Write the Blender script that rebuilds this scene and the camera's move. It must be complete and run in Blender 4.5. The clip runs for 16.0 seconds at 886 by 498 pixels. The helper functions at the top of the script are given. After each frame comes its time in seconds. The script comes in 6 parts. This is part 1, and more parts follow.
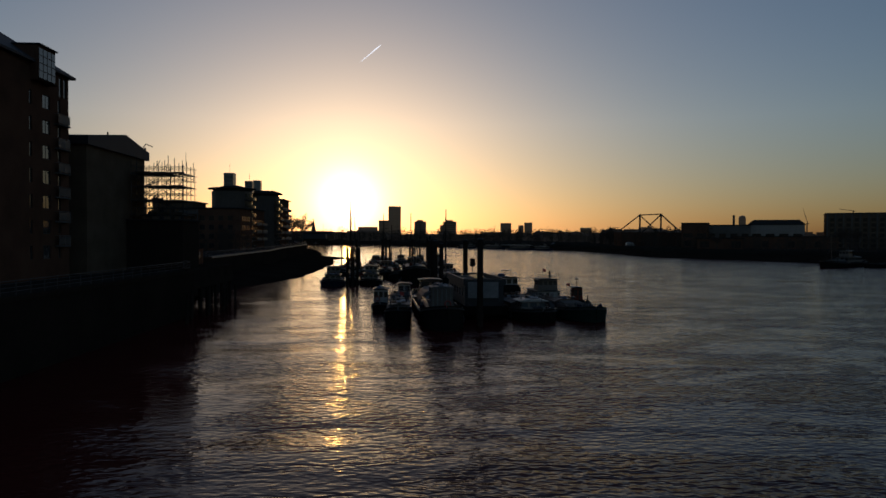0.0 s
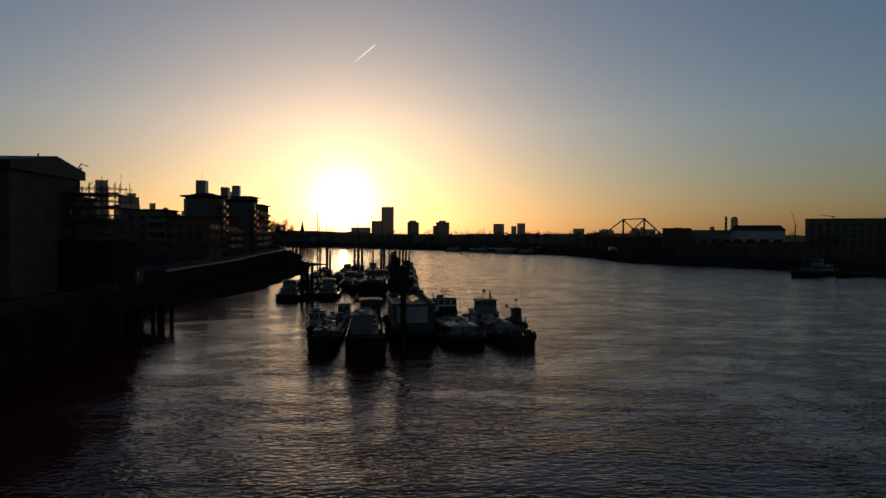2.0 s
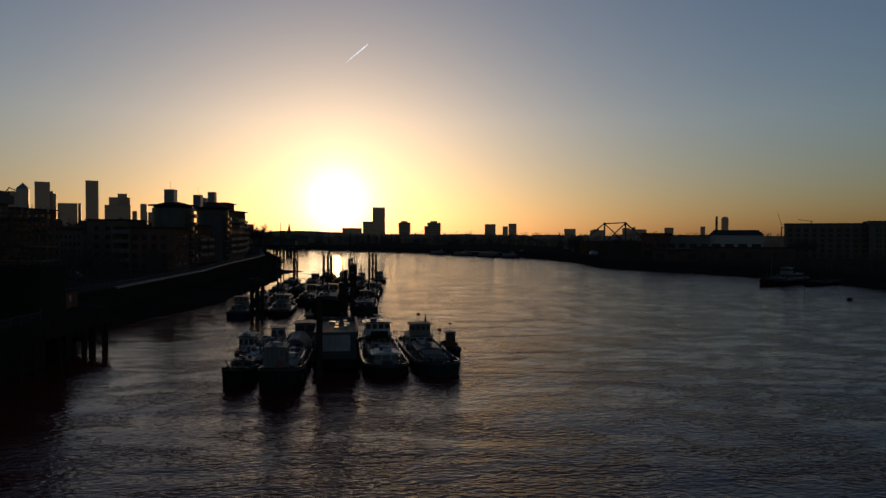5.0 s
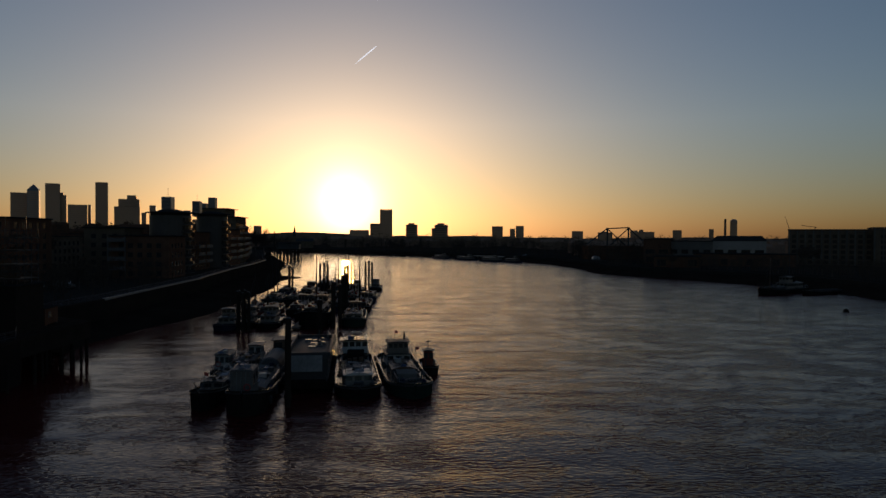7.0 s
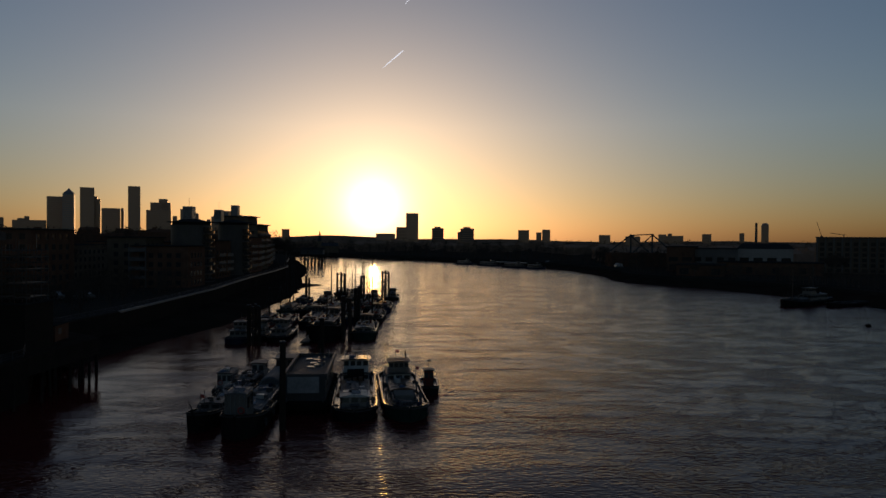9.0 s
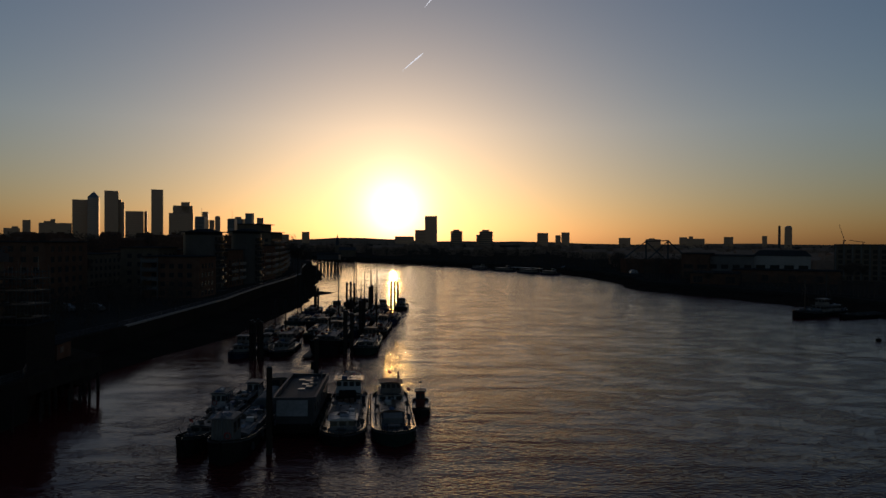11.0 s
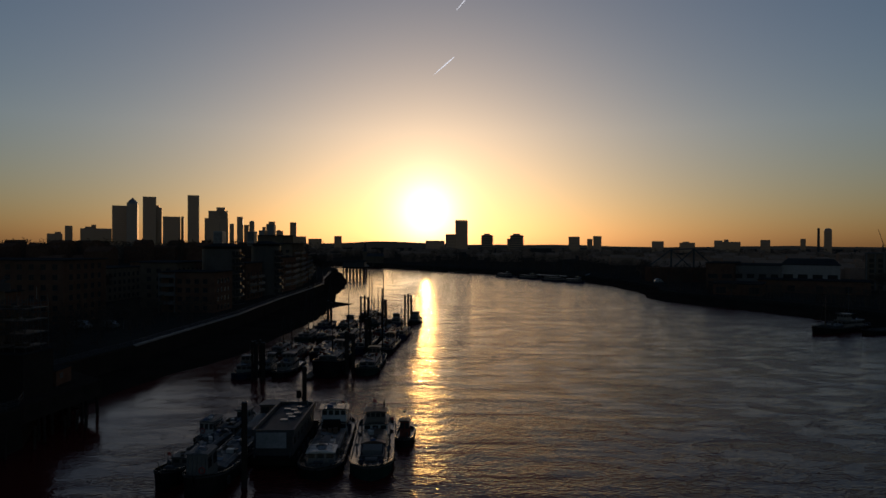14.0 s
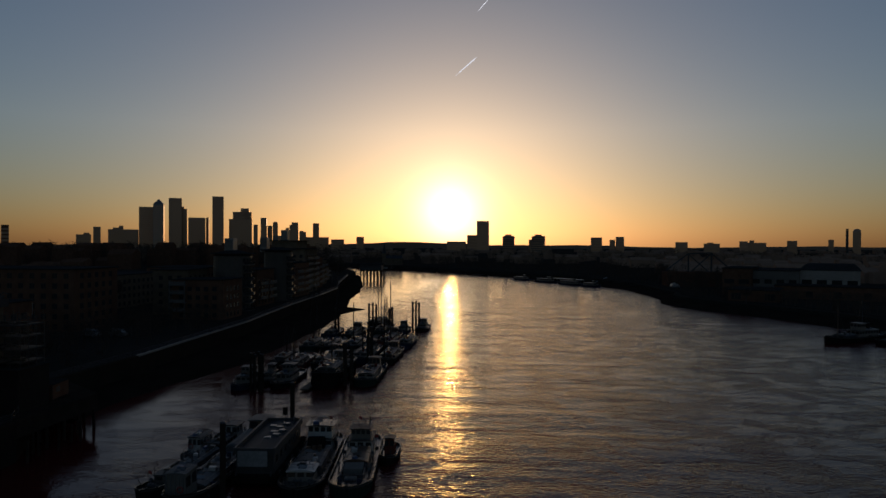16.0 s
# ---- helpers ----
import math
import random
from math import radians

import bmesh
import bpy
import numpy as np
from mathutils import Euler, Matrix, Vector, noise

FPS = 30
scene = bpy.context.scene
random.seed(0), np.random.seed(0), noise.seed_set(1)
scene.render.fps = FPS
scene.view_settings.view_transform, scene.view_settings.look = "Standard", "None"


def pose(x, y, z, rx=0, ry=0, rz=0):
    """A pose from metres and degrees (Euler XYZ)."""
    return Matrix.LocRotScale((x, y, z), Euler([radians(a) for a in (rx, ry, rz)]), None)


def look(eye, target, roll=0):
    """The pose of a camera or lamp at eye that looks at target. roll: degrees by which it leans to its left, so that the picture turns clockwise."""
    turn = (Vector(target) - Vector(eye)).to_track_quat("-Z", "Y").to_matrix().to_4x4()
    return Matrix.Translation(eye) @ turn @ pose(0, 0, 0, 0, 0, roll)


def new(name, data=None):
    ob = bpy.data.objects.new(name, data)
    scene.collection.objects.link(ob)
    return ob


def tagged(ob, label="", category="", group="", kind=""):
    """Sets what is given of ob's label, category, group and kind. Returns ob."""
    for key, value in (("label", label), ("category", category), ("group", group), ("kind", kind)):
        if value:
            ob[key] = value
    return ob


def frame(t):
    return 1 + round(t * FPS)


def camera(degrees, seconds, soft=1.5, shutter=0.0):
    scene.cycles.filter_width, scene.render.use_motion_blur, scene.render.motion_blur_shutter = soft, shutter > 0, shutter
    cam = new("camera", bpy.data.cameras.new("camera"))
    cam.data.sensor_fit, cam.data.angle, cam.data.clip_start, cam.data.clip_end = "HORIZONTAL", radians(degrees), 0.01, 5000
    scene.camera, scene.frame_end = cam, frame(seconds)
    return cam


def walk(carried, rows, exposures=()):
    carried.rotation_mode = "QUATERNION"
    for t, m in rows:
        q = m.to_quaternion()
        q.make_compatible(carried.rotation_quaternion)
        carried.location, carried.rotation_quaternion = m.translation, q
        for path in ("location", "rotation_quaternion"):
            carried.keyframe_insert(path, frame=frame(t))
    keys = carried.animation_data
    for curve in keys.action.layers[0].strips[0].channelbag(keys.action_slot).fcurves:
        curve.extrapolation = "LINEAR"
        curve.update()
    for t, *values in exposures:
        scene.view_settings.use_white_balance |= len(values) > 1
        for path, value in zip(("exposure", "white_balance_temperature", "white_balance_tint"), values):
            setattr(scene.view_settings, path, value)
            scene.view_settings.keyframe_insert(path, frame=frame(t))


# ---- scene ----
cam = camera(65.6, 16.0)
PATH = [
    (0, (-1.029, -5.005, 10.568), (-0.951, -3.007, 10.532), 0.2),
    (0.5, (1.353, -4.858, 11.331), (1.435, -2.86, 11.296), 0.2),
    (1, (3.447, -4.714, 12.083), (3.532, -2.716, 12.047), 0.2),
    (1.5, (5.574, -4.967, 12.91), (5.663, -2.969, 12.871), 0.2),
    (2, (7.443, -4.808, 13.751), (7.534, -2.811, 13.714), 0.3),
    (2.5, (9.073, -4.765, 14.439), (9.167, -2.768, 14.403), 0.3),
    (3, (10.65, -4.643, 15.078), (10.748, -2.645, 15.038), 0.3),
    (3.5, (12.258, -4.884, 15.66), (12.36, -2.887, 15.621), 0.2),
    (4, (13.743, -4.907, 16.264), (13.848, -2.91, 16.225), 0.2),
    (4.5, (15.164, -4.766, 16.81), (15.272, -2.769, 16.771), 0.2),
    (7, (21.006, -4.171, 19.727), (21.089, -2.173, 19.692), 0.3),
    (7.5, (22.077, -4.356, 20.349), (22.135, -2.357, 20.316), 0.4),
    (8, (23.081, -4.367, 20.961), (23.114, -2.368, 20.928), 0.3),
    (8.5, (24.032, -4.453, 21.623), (24.049, -2.453, 21.592), 0.3),
    (9, (24.89, -4.26, 22.245), (24.894, -2.26, 22.218), 0.4),
    (11.5, (30.236, -5.038, 25.961), (30.166, -3.04, 25.941), 0.4),
    (12, (31.373, -5.08, 26.62), (31.287, -3.082, 26.602), 0.4),
    (12.5, (32.538, -5.164, 27.422), (32.435, -3.167, 27.403), 0.3),
    (13, (33.743, -5.111, 28.074), (33.624, -3.115, 28.056), 0.3),
    (13.5, (35.019, -4.93, 28.783), (34.883, -2.935, 28.767), 0.3),
    (14, (36.445, -5.041, 29.394), (36.295, -3.047, 29.38), 0.2),
    (14.5, (37.856, -5.155, 30.185), (37.689, -3.162, 30.171), 0.2),
    (15, (39.256, -5.194, 30.891), (39.072, -3.203, 30.878), 0.2),
    (15.5, (40.698, -5.028, 31.547), (40.497, -3.038, 31.533), 0.2),
    (16, (42.238, -4.871, 32.169), (42.021, -2.883, 32.155), 0.2),
]
walk(cam, [(t, look(eye, target, roll)) for t, eye, target, roll in PATH],
     exposures=((0.0, -0.02, 5550, 14), (7.0, -0.12, 5550, 14), (16.0, -0.30, 5550, 14)))

# ---------------------------------------------------------------- world and sun
SUN_DIR = Vector((-445, 4500, 215)).normalized()
SUN_ELEV = math.asin(SUN_DIR.z)
SUN_AZ = math.atan2(SUN_DIR.x, SUN_DIR.y)

world = bpy.data.worlds.new("dawn_sky")
scene.world = world
world.use_nodes = True
wn, wl = world.node_tree.nodes, world.node_tree.links
wn.clear()
sky = wn.new("ShaderNodeTexSky")
sky.sky_type = "NISHITA"
sky.sun_disc = False
sky.sun_elevation = SUN_ELEV
sky.sun_rotation = SUN_AZ
sky.altitude = 0
sky.air_density = 1.0
sky.dust_density = 1.0
sky.ozone_density = 2.0
sky_bg = wn.new("ShaderNodeBackground")
sky_bg.inputs["Strength"].default_value = 0.101
soften = wn.new("ShaderNodeHueSaturation")
soften.inputs["Saturation"].default_value = 0.92
wl.new(sky.outputs["Color"], soften.inputs["Color"])
wl.new(soften.outputs["Color"], sky_bg.inputs["Color"])
air = wn.new("ShaderNodeTexCoord")
split = wn.new("ShaderNodeSeparateXYZ")
wl.new(air.outputs["Generated"], split.inputs[0])
haze = wn.new("ShaderNodeMapRange")
haze.inputs["From Min"].default_value, haze.inputs["From Max"].default_value = 0.0, 0.16
haze.inputs["To Min"].default_value, haze.inputs["To Max"].default_value = 0.070, 0.104
wl.new(split.outputs["Z"], haze.inputs["Value"])
wl.new(haze.outputs[0], sky_bg.inputs["Strength"])
w_out = wn.new("ShaderNodeOutputWorld")

# the aureole of hazy air round the low sun: falls off with the angle from it
coord = wn.new("ShaderNodeTexCoord")
dot = wn.new("ShaderNodeVectorMath")
dot.operation = "DOT_PRODUCT"
dot.inputs[1].default_value = SUN_DIR
wl.new(coord.outputs["Generated"], dot.inputs[0])
away = wn.new("ShaderNodeMath")
away.operation = "ARCCOSINE"
wl.new(dot.outputs["Value"], away.inputs[0])
last = sky_bg.outputs[0]
AUREOLE = ((0.95, (1.0, 0.95, 0.85), 2.15), (0.62, (1.0, 0.83, 0.32), 2.6), (0.05, (1.0, 0.93, 0.40), 6.0), (0.040, (1.0, 0.96, 0.76), 22.0))
for strength, colour, width in AUREOLE:
    ratio = wn.new("ShaderNodeMath")
    ratio.operation = "DIVIDE"
    ratio.inputs[1].default_value = radians(width)
    wl.new(away.outputs[0], ratio.inputs[0])
    power = wn.new("ShaderNodeMath")
    power.operation = "POWER"
    power.inputs[1].default_value = 1.6
    wl.new(ratio.outputs[0], power.inputs[0])
    minus = wn.new("ShaderNodeMath")
    minus.operation = "MULTIPLY"
    minus.inputs[1].default_value = -1
    wl.new(power.outputs[0], minus.inputs[0])
    fall = wn.new("ShaderNodeMath")
    fall.operation = "EXPONENT"
    wl.new(minus.outputs[0], fall.inputs[0])
    scaled = wn.new("ShaderNodeMath")
    scaled.operation = "MULTIPLY"
    scaled.inputs[1].default_value = strength
    wl.new(fall.outputs[0], scaled.inputs[0])
    glow = wn.new("ShaderNodeBackground")
    glow.inputs["Color"].default_value = (*colour, 1)
    wl.new(scaled.outputs[0], glow.inputs["Strength"])
    both = wn.new("ShaderNodeAddShader")
    wl.new(last, both.inputs[0])
    wl.new(glow.outputs[0], both.inputs[1])
    last = both.outputs[0]
wl.new(last, w_out.inputs["Surface"])

sun = new("sun", bpy.data.lights.new("sun", "SUN"))
sun.data.energy = 0.075
sun.data.angle = radians(0.53)
sun.data.color = (1.0, 0.46, 0.08)
sun.matrix_world = look(SUN_DIR * 100, (0, 0, 0))


# ---------------------------------------------------------------- materials
def material(name, colour, rough=0.7, metal=0.0, grain=2.0, spread=0.25, bump=0.02, spot=0.15, ior=1.5, shine=0.5):
    """A surface with two scales of variation (stains and grain) and fine relief; grain is in marks a metre."""
    m = bpy.data.materials.new(name)
    m.use_nodes = True
    n, l = m.node_tree.nodes, m.node_tree.links
    bsdf = n["Principled BSDF"]
    tc = n.new("ShaderNodeTexCoord")
    big = n.new("ShaderNodeTexNoise")
    big.inputs["Scale"].default_value = grain * 0.13
    big.inputs["Detail"].default_value = 5
    small = n.new("ShaderNodeTexNoise")
    small.inputs["Scale"].default_value = grain * 2.1
    small.inputs["Detail"].default_value = 3
    for k in (big, small):
        l.new(tc.outputs["Object"], k.inputs["Vector"])
    mix = n.new("ShaderNodeMath")
    mix.operation = "MULTIPLY_ADD"
    l.new(small.outputs["Fac"], mix.inputs[0])
    mix.inputs[1].default_value = 0.45
    l.new(big.outputs["Fac"], mix.inputs[2])
    ramp = n.new("ShaderNodeValToRGB")
    lo, hi = 1 - spread, 1 + spread
    ramp.color_ramp.elements[0].position, ramp.color_ramp.elements[1].position = 0.45, 1.0
    ramp.color_ramp.elements[0].color = (*[min(1, c * lo) for c in colour], 1)
    ramp.color_ramp.elements[1].color = (*[min(1, c * hi) for c in colour], 1)
    l.new(mix.outputs[0], ramp.inputs["Fac"])
    info = n.new("ShaderNodeObjectInfo")
    vary = n.new("ShaderNodeMapRange")
    vary.inputs["To Min"].default_value, vary.inputs["To Max"].default_value = 1 - spot, 1 + spot
    l.new(info.outputs["Random"], vary.inputs["Value"])
    hsv = n.new("ShaderNodeHueSaturation")
    l.new(vary.outputs[0], hsv.inputs["Value"])
    l.new(ramp.outputs["Color"], hsv.inputs["Color"])
    l.new(hsv.outputs["Color"], bsdf.inputs["Base Color"])
    wear = n.new("ShaderNodeMapRange")
    wear.inputs["To Min"].default_value, wear.inputs["To Max"].default_value = max(0.02, rough - 0.12), min(1, rough + 0.12)
    l.new(big.outputs["Fac"], wear.inputs["Value"])
    l.new(wear.outputs[0], bsdf.inputs["Roughness"])
    bsdf.inputs["Metallic"].default_value = metal
    bsdf.inputs["IOR"].default_value = ior
    bsdf.inputs["Specular IOR Level"].default_value = shine
    if bump:
        b = n.new("ShaderNodeBump")
        b.inputs["Strength"].default_value = 0.5
        b.inputs["Distance"].default_value = bump
        l.new(small.outputs["Fac"], b.inputs["Height"])
        l.new(b.outputs["Normal"], bsdf.inputs["Normal"])
    return m


def glass_material(name, colour=(0.03, 0.03, 0.03), rough=0.12):
    m = bpy.data.materials.new(name)
    m.use_nodes = True
    b = m.node_tree.nodes["Principled BSDF"]
    b.inputs["Base Color"].default_value = (*colour, 1)
    b.inputs["Roughness"].default_value = rough
    b.inputs["IOR"].default_value = 1.5
    b.inputs["Specular IOR Level"].default_value = 0.28
    return m


def water_material():
    """Tidal river: dark silty water; long swirls, wind ripples and fine chop as relief."""
    m = bpy.data.materials.new("river_water")
    m.use_nodes = True
    n, l = m.node_tree.nodes, m.node_tree.links
    bsdf = n["Principled BSDF"]
    bsdf.inputs["Base Color"].default_value = (0.060, 0.0100, 0.0085, 1)
    bsdf.inputs["IOR"].default_value = 1.333
    bsdf.inputs["Specular IOR Level"].default_value = 0.23
    tc = n.new("ShaderNodeTexCoord")
    height = None
    WAVES = ((0.05, 0.45, 1.5, 3.0, 6, 1.3), (0.12, 0.5, 1.2, 3.5, 4, 0.56), (0.36, 0.7, 1.2, 1.0, 9, 0.055), (0.8, 0.65, 1.3, 0.0, 4, 0.06), (1.85, 0.65, 1.3, 0.6, -13, 0.145), (3.6, 0.7, 1.2, 0.0, 12, 0.058))
    for scale, sx, sy, detail, turn, weight in WAVES:
        mp = n.new("ShaderNodeMapping")
        mp.inputs["Scale"].default_value = (sx, sy, 1)
        mp.inputs["Rotation"].default_value = (0, 0, radians(turn))
        l.new(tc.outputs["Object"], mp.inputs["Vector"])
        tex = n.new("ShaderNodeTexNoise")
        tex.inputs["Scale"].default_value = scale
        tex.inputs["Detail"].default_value = detail
        tex.inputs["Distortion"].default_value = 0.4
        l.new(mp.outputs["Vector"], tex.inputs["Vector"])
        add = n.new("ShaderNodeMath")
        add.operation = "MULTIPLY_ADD"
        l.new(tex.outputs["Fac"], add.inputs[0])
        add.inputs[1].default_value = weight
        if height is None:
            add.inputs[2].default_value = 0
        else:
            l.new(height, add.inputs[2])
        height = add.outputs[0]
    # smooth slicks and rippled lanes along the current
    mp = n.new("ShaderNodeMapping")
    mp.inputs["Scale"].default_value = (0.55, 0.9, 1)
    mp.inputs["Rotation"].default_value = (0, 0, radians(-14))
    l.new(tc.outputs["Object"], mp.inputs["Vector"])
    lane = n.new("ShaderNodeTexNoise")
    lane.inputs["Scale"].default_value = 0.15
    lane.inputs["Detail"].default_value = 8
    lane.inputs["Distortion"].default_value = 1.5
    l.new(mp.outputs["Vector"], lane.inputs["Vector"])
    calm = n.new("ShaderNodeMapRange")
    calm.inputs["From Min"].default_value, calm.inputs["From Max"].default_value = 0.43, 0.57
    calm.inputs["To Min"].default_value, calm.inputs["To Max"].default_value = 0.36, 1.05
    l.new(lane.outputs["Fac"], calm.inputs["Value"])
    rough = n.new("ShaderNodeMapRange")
    rough.inputs["From Min"].default_value, rough.inputs["From Max"].default_value = 0.40, 0.60
    rough.inputs["To Min"].default_value, rough.inputs["To Max"].default_value = 0.09, 0.16
    l.new(lane.outputs["Fac"], rough.inputs["Value"])
    l.new(rough.outputs[0], bsdf.inputs["Roughness"])
    b = n.new("ShaderNodeBump")
    b.inputs["Distance"].default_value = 1.0
    place = n.new("ShaderNodeSeparateXYZ")
    l.new(tc.outputs["Object"], place.inputs[0])
    lee = n.new("ShaderNodeMapRange")
    lee.inputs["From Min"].default_value, lee.inputs["From Max"].default_value = -30.0, 1.0
    lee.inputs["To Min"].default_value, lee.inputs["To Max"].default_value = 0.06, 1.0
    l.new(place.outputs["X"], lee.inputs["Value"])
    sheltered = n.new("ShaderNodeMath")
    sheltered.operation = "MULTIPLY"
    l.new(calm.outputs[0], sheltered.inputs[0])
    l.new(lee.outputs[0], sheltered.inputs[1])
    l.new(sheltered.outputs[0], b.inputs["Strength"])
    l.new(height, b.inputs["Height"])
    l.new(b.outputs["Normal"], bsdf.inputs["Normal"])
    return m


WATER = water_material()
MUD = material("foreshore_mud", (0.022, 0.017, 0.013), 0.85, grain=0.8, bump=0.08, shine=0.0)
STONE = material("granite_coping", (0.155, 0.145, 0.135), 0.55, grain=2.5, shine=0.3)
WALLSTONE = material("river_wall_stone", (0.032, 0.025, 0.02), 0.85, grain=1.2, bump=0.05, shine=0.0)
PAVING = material("promenade_paving", (0.04, 0.037, 0.034), 0.85, grain=1.5, shine=0)
EARTH = material("town_ground", (0.032, 0.029, 0.025), 0.9, grain=0.3, shine=0)
BRICK = material("brown_brick", (0.115, 0.062, 0.04), 0.85, grain=3.0, bump=0.03, shine=0)
YBRICK = material("stock_brick", (0.125, 0.092, 0.062), 0.85, grain=3.0, bump=0.03, shine=0)
DRUMWALL = material("grey_cladding", (0.07, 0.057, 0.046), 0.45, grain=1.0, shine=0.3)
RENDER = material("pale_render", (0.14, 0.125, 0.11), 0.8, grain=1.0, shine=0)
CONCRETE = material("concrete", (0.11, 0.102, 0.093), 0.85, grain=1.0, shine=0)
# far houses: colour lightened and warmed to carry the brown of distance haze
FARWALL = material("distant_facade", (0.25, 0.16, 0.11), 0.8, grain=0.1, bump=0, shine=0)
# the brown haze over the far towers is put into this cladding's colour
TOWERWALL = material("hazed_tower_cladding", (0.36, 0.235, 0.16), 0.4, 0.7, grain=0.05, bump=0)
STEELCLAD = material("steel_cladding", (0.20, 0.19, 0.185), 0.42, 0.6, grain=0.3, bump=0)
SLATE = material("slate_roof", (0.035, 0.034, 0.036), 0.7, grain=4.0, shine=0.25)
METALROOF = material("bitumen_roof", (0.035, 0.034, 0.034), 0.85, grain=0.8, shine=0)
HULLBLACK = material("black_tarred_hull", (0.017, 0.0145, 0.0125), 0.6, grain=1.5, spread=0.5, shine=0)
HULLGREEN = material("dark_green_hull", (0.018, 0.03, 0.024), 0.6, grain=1.5, spread=0.4, shine=0)
HULLBLUE = material("dark_blue_hull", (0.018, 0.024, 0.045), 0.6, grain=1.5, spread=0.4, shine=0)
HULLRED = material("red_oxide_hull", (0.12, 0.035, 0.025), 0.6, grain=1.5, spread=0.4, shine=0)
WETSTEEL = material("dewy_steel_plate", (0.07, 0.065, 0.058), 0.25, 0.5, grain=2.5, spread=0.5)
DECK = material("worn_steel_deck", (0.04, 0.036, 0.032), 0.55, 0.0, grain=2.0, spread=0.4)
WHITE = material("weathered_white_paint", (0.38, 0.355, 0.32), 0.4, grain=2.0, spread=0.15)
PANEL = material("faded_pale_panel", (0.26, 0.25, 0.24), 0.6, grain=1.4, spread=0.35, shine=0.1)
CREAM = material("drab_paint", (0.14, 0.113, 0.088), 0.45, grain=2.0)
BLUEPAINT = material("blue_paint", (0.035, 0.055, 0.11), 0.45, grain=2.0)
REDPAINT = material("red_paint", (0.28, 0.04, 0.03), 0.5, grain=2.0)
CANVAS = material("grey_tarpaulin", (0.085, 0.083, 0.08), 0.7, grain=2.0, bump=0.04)
WOOD = material("varnished_timber", (0.10, 0.055, 0.03), 0.4, grain=4.0)
PILEWOOD = material("tarred_timber", (0.032, 0.025, 0.02), 0.8, grain=3.0, bump=0.04, shine=0)
GALV = material("galvanised_steel", (0.16, 0.165, 0.17), 0.4, 0.8, grain=3.0)
DARKSTEEL = material("dark_painted_steel", (0.035, 0.034, 0.034), 0.6, 0.1, grain=3.0)
RUBBER = material("black_rubber", (0.02, 0.02, 0.02), 0.8, grain=6.0)
PLANK = material("scaffold_board", (0.056, 0.04, 0.024), 0.8, grain=4.0)
BARK = material("bark", (0.07, 0.055, 0.045), 0.9, grain=5.0)
TWIG = material("bare_twigs", (0.07, 0.052, 0.04), 0.9, grain=0.5, bump=0, shine=0.0)
GLASS = glass_material("window_glass")
SKYGLASS = glass_material("polished_window_glass", (0.05, 0.05, 0.05), 0.03)
SKYGLASS.node_tree.nodes["Principled BSDF"].inputs["IOR"].default_value = 2.2
# tower glass takes the same haze brown in its colour
HAZEGLASS = glass_material("hazed_curtain_wall", (0.36, 0.235, 0.16), 0.36)
HAZEGLASS.node_tree.nodes["Principled BSDF"].inputs["Metallic"].default_value = 0.7
# warm haze over the horizon is part of the hill colour
HILL = material("far_hill", (0.20, 0.13, 0.085), 0.95, grain=0.01, bump=0, shine=0)


# ---------------------------------------------------------------- mesh helpers
def part(name, bm, mat, parent, label=""):
    """Links a bmesh as one mesh object under a thing or a part."""
    me = bpy.data.meshes.new(name)
    bmesh.ops.recalc_face_normals(bm, faces=bm.faces)
    bm.to_mesh(me)
    bm.free()
    me.materials.append(mat)
    ob = new(name, me)
    if parent is not None:
        ob.parent = parent
    if label:
        tagged(ob, label)
    return ob


def share(name, ob, x, y, z, rz=0.0, parent=None):
    """Another object on the same mesh, moved within the same parent."""
    other = new(name, ob.data)
    other.parent = parent or ob.parent
    other.matrix_basis = pose(x, y, z, 0, 0, rz)
    return other


def thing(name, m, label, category, group="", kind=""):
    ob = new(name)
    ob.empty_display_size = 0.5
    ob.matrix_basis = m
    return tagged(ob, label, category, group, kind)


def box(bm, x0, x1, y0, y1, z0, z1, bevel=0.0):
    made = bmesh.ops.create_cube(bm, size=1, matrix=Matrix.LocRotScale(((x0 + x1) / 2, (y0 + y1) / 2, (z0 + z1) / 2), None, (x1 - x0, y1 - y0, z1 - z0)))
    if bevel:
        edges = list({e for v in made["verts"] for e in v.link_edges})
        bmesh.ops.bevel(bm, geom=edges, offset=bevel, segments=1, affect="EDGES")
    return bm


def rod(bm, a, b, r0, r1=None, seg=8):
    a, b = Vector(a), Vector(b)
    r1 = r0 if r1 is None else r1
    turn = (b - a).to_track_quat("Z", "Y").to_matrix().to_4x4()
    bmesh.ops.create_cone(bm, cap_ends=True, segments=seg, radius1=r0, radius2=r1, depth=(b - a).length, matrix=Matrix.Translation((a + b) / 2) @ turn)
    return bm


def prism(bm, outline, z0, z1):
    """A solid over an outline of (x, y); z1 may be a list, a height a corner."""
    tops = z1 if isinstance(z1, (list, tuple)) else [z1] * len(outline)
    lo = [bm.verts.new((x, y, z0)) for x, y in outline]
    hi = [bm.verts.new((x, y, z)) for (x, y), z in zip(outline, tops)]
    bm.faces.new(lo[::-1])
    bm.faces.new(hi)
    for i in range(len(outline)):
        j = (i + 1) % len(outline)
        bm.faces.new((lo[i], lo[j], hi[j], hi[i]))
    return bm


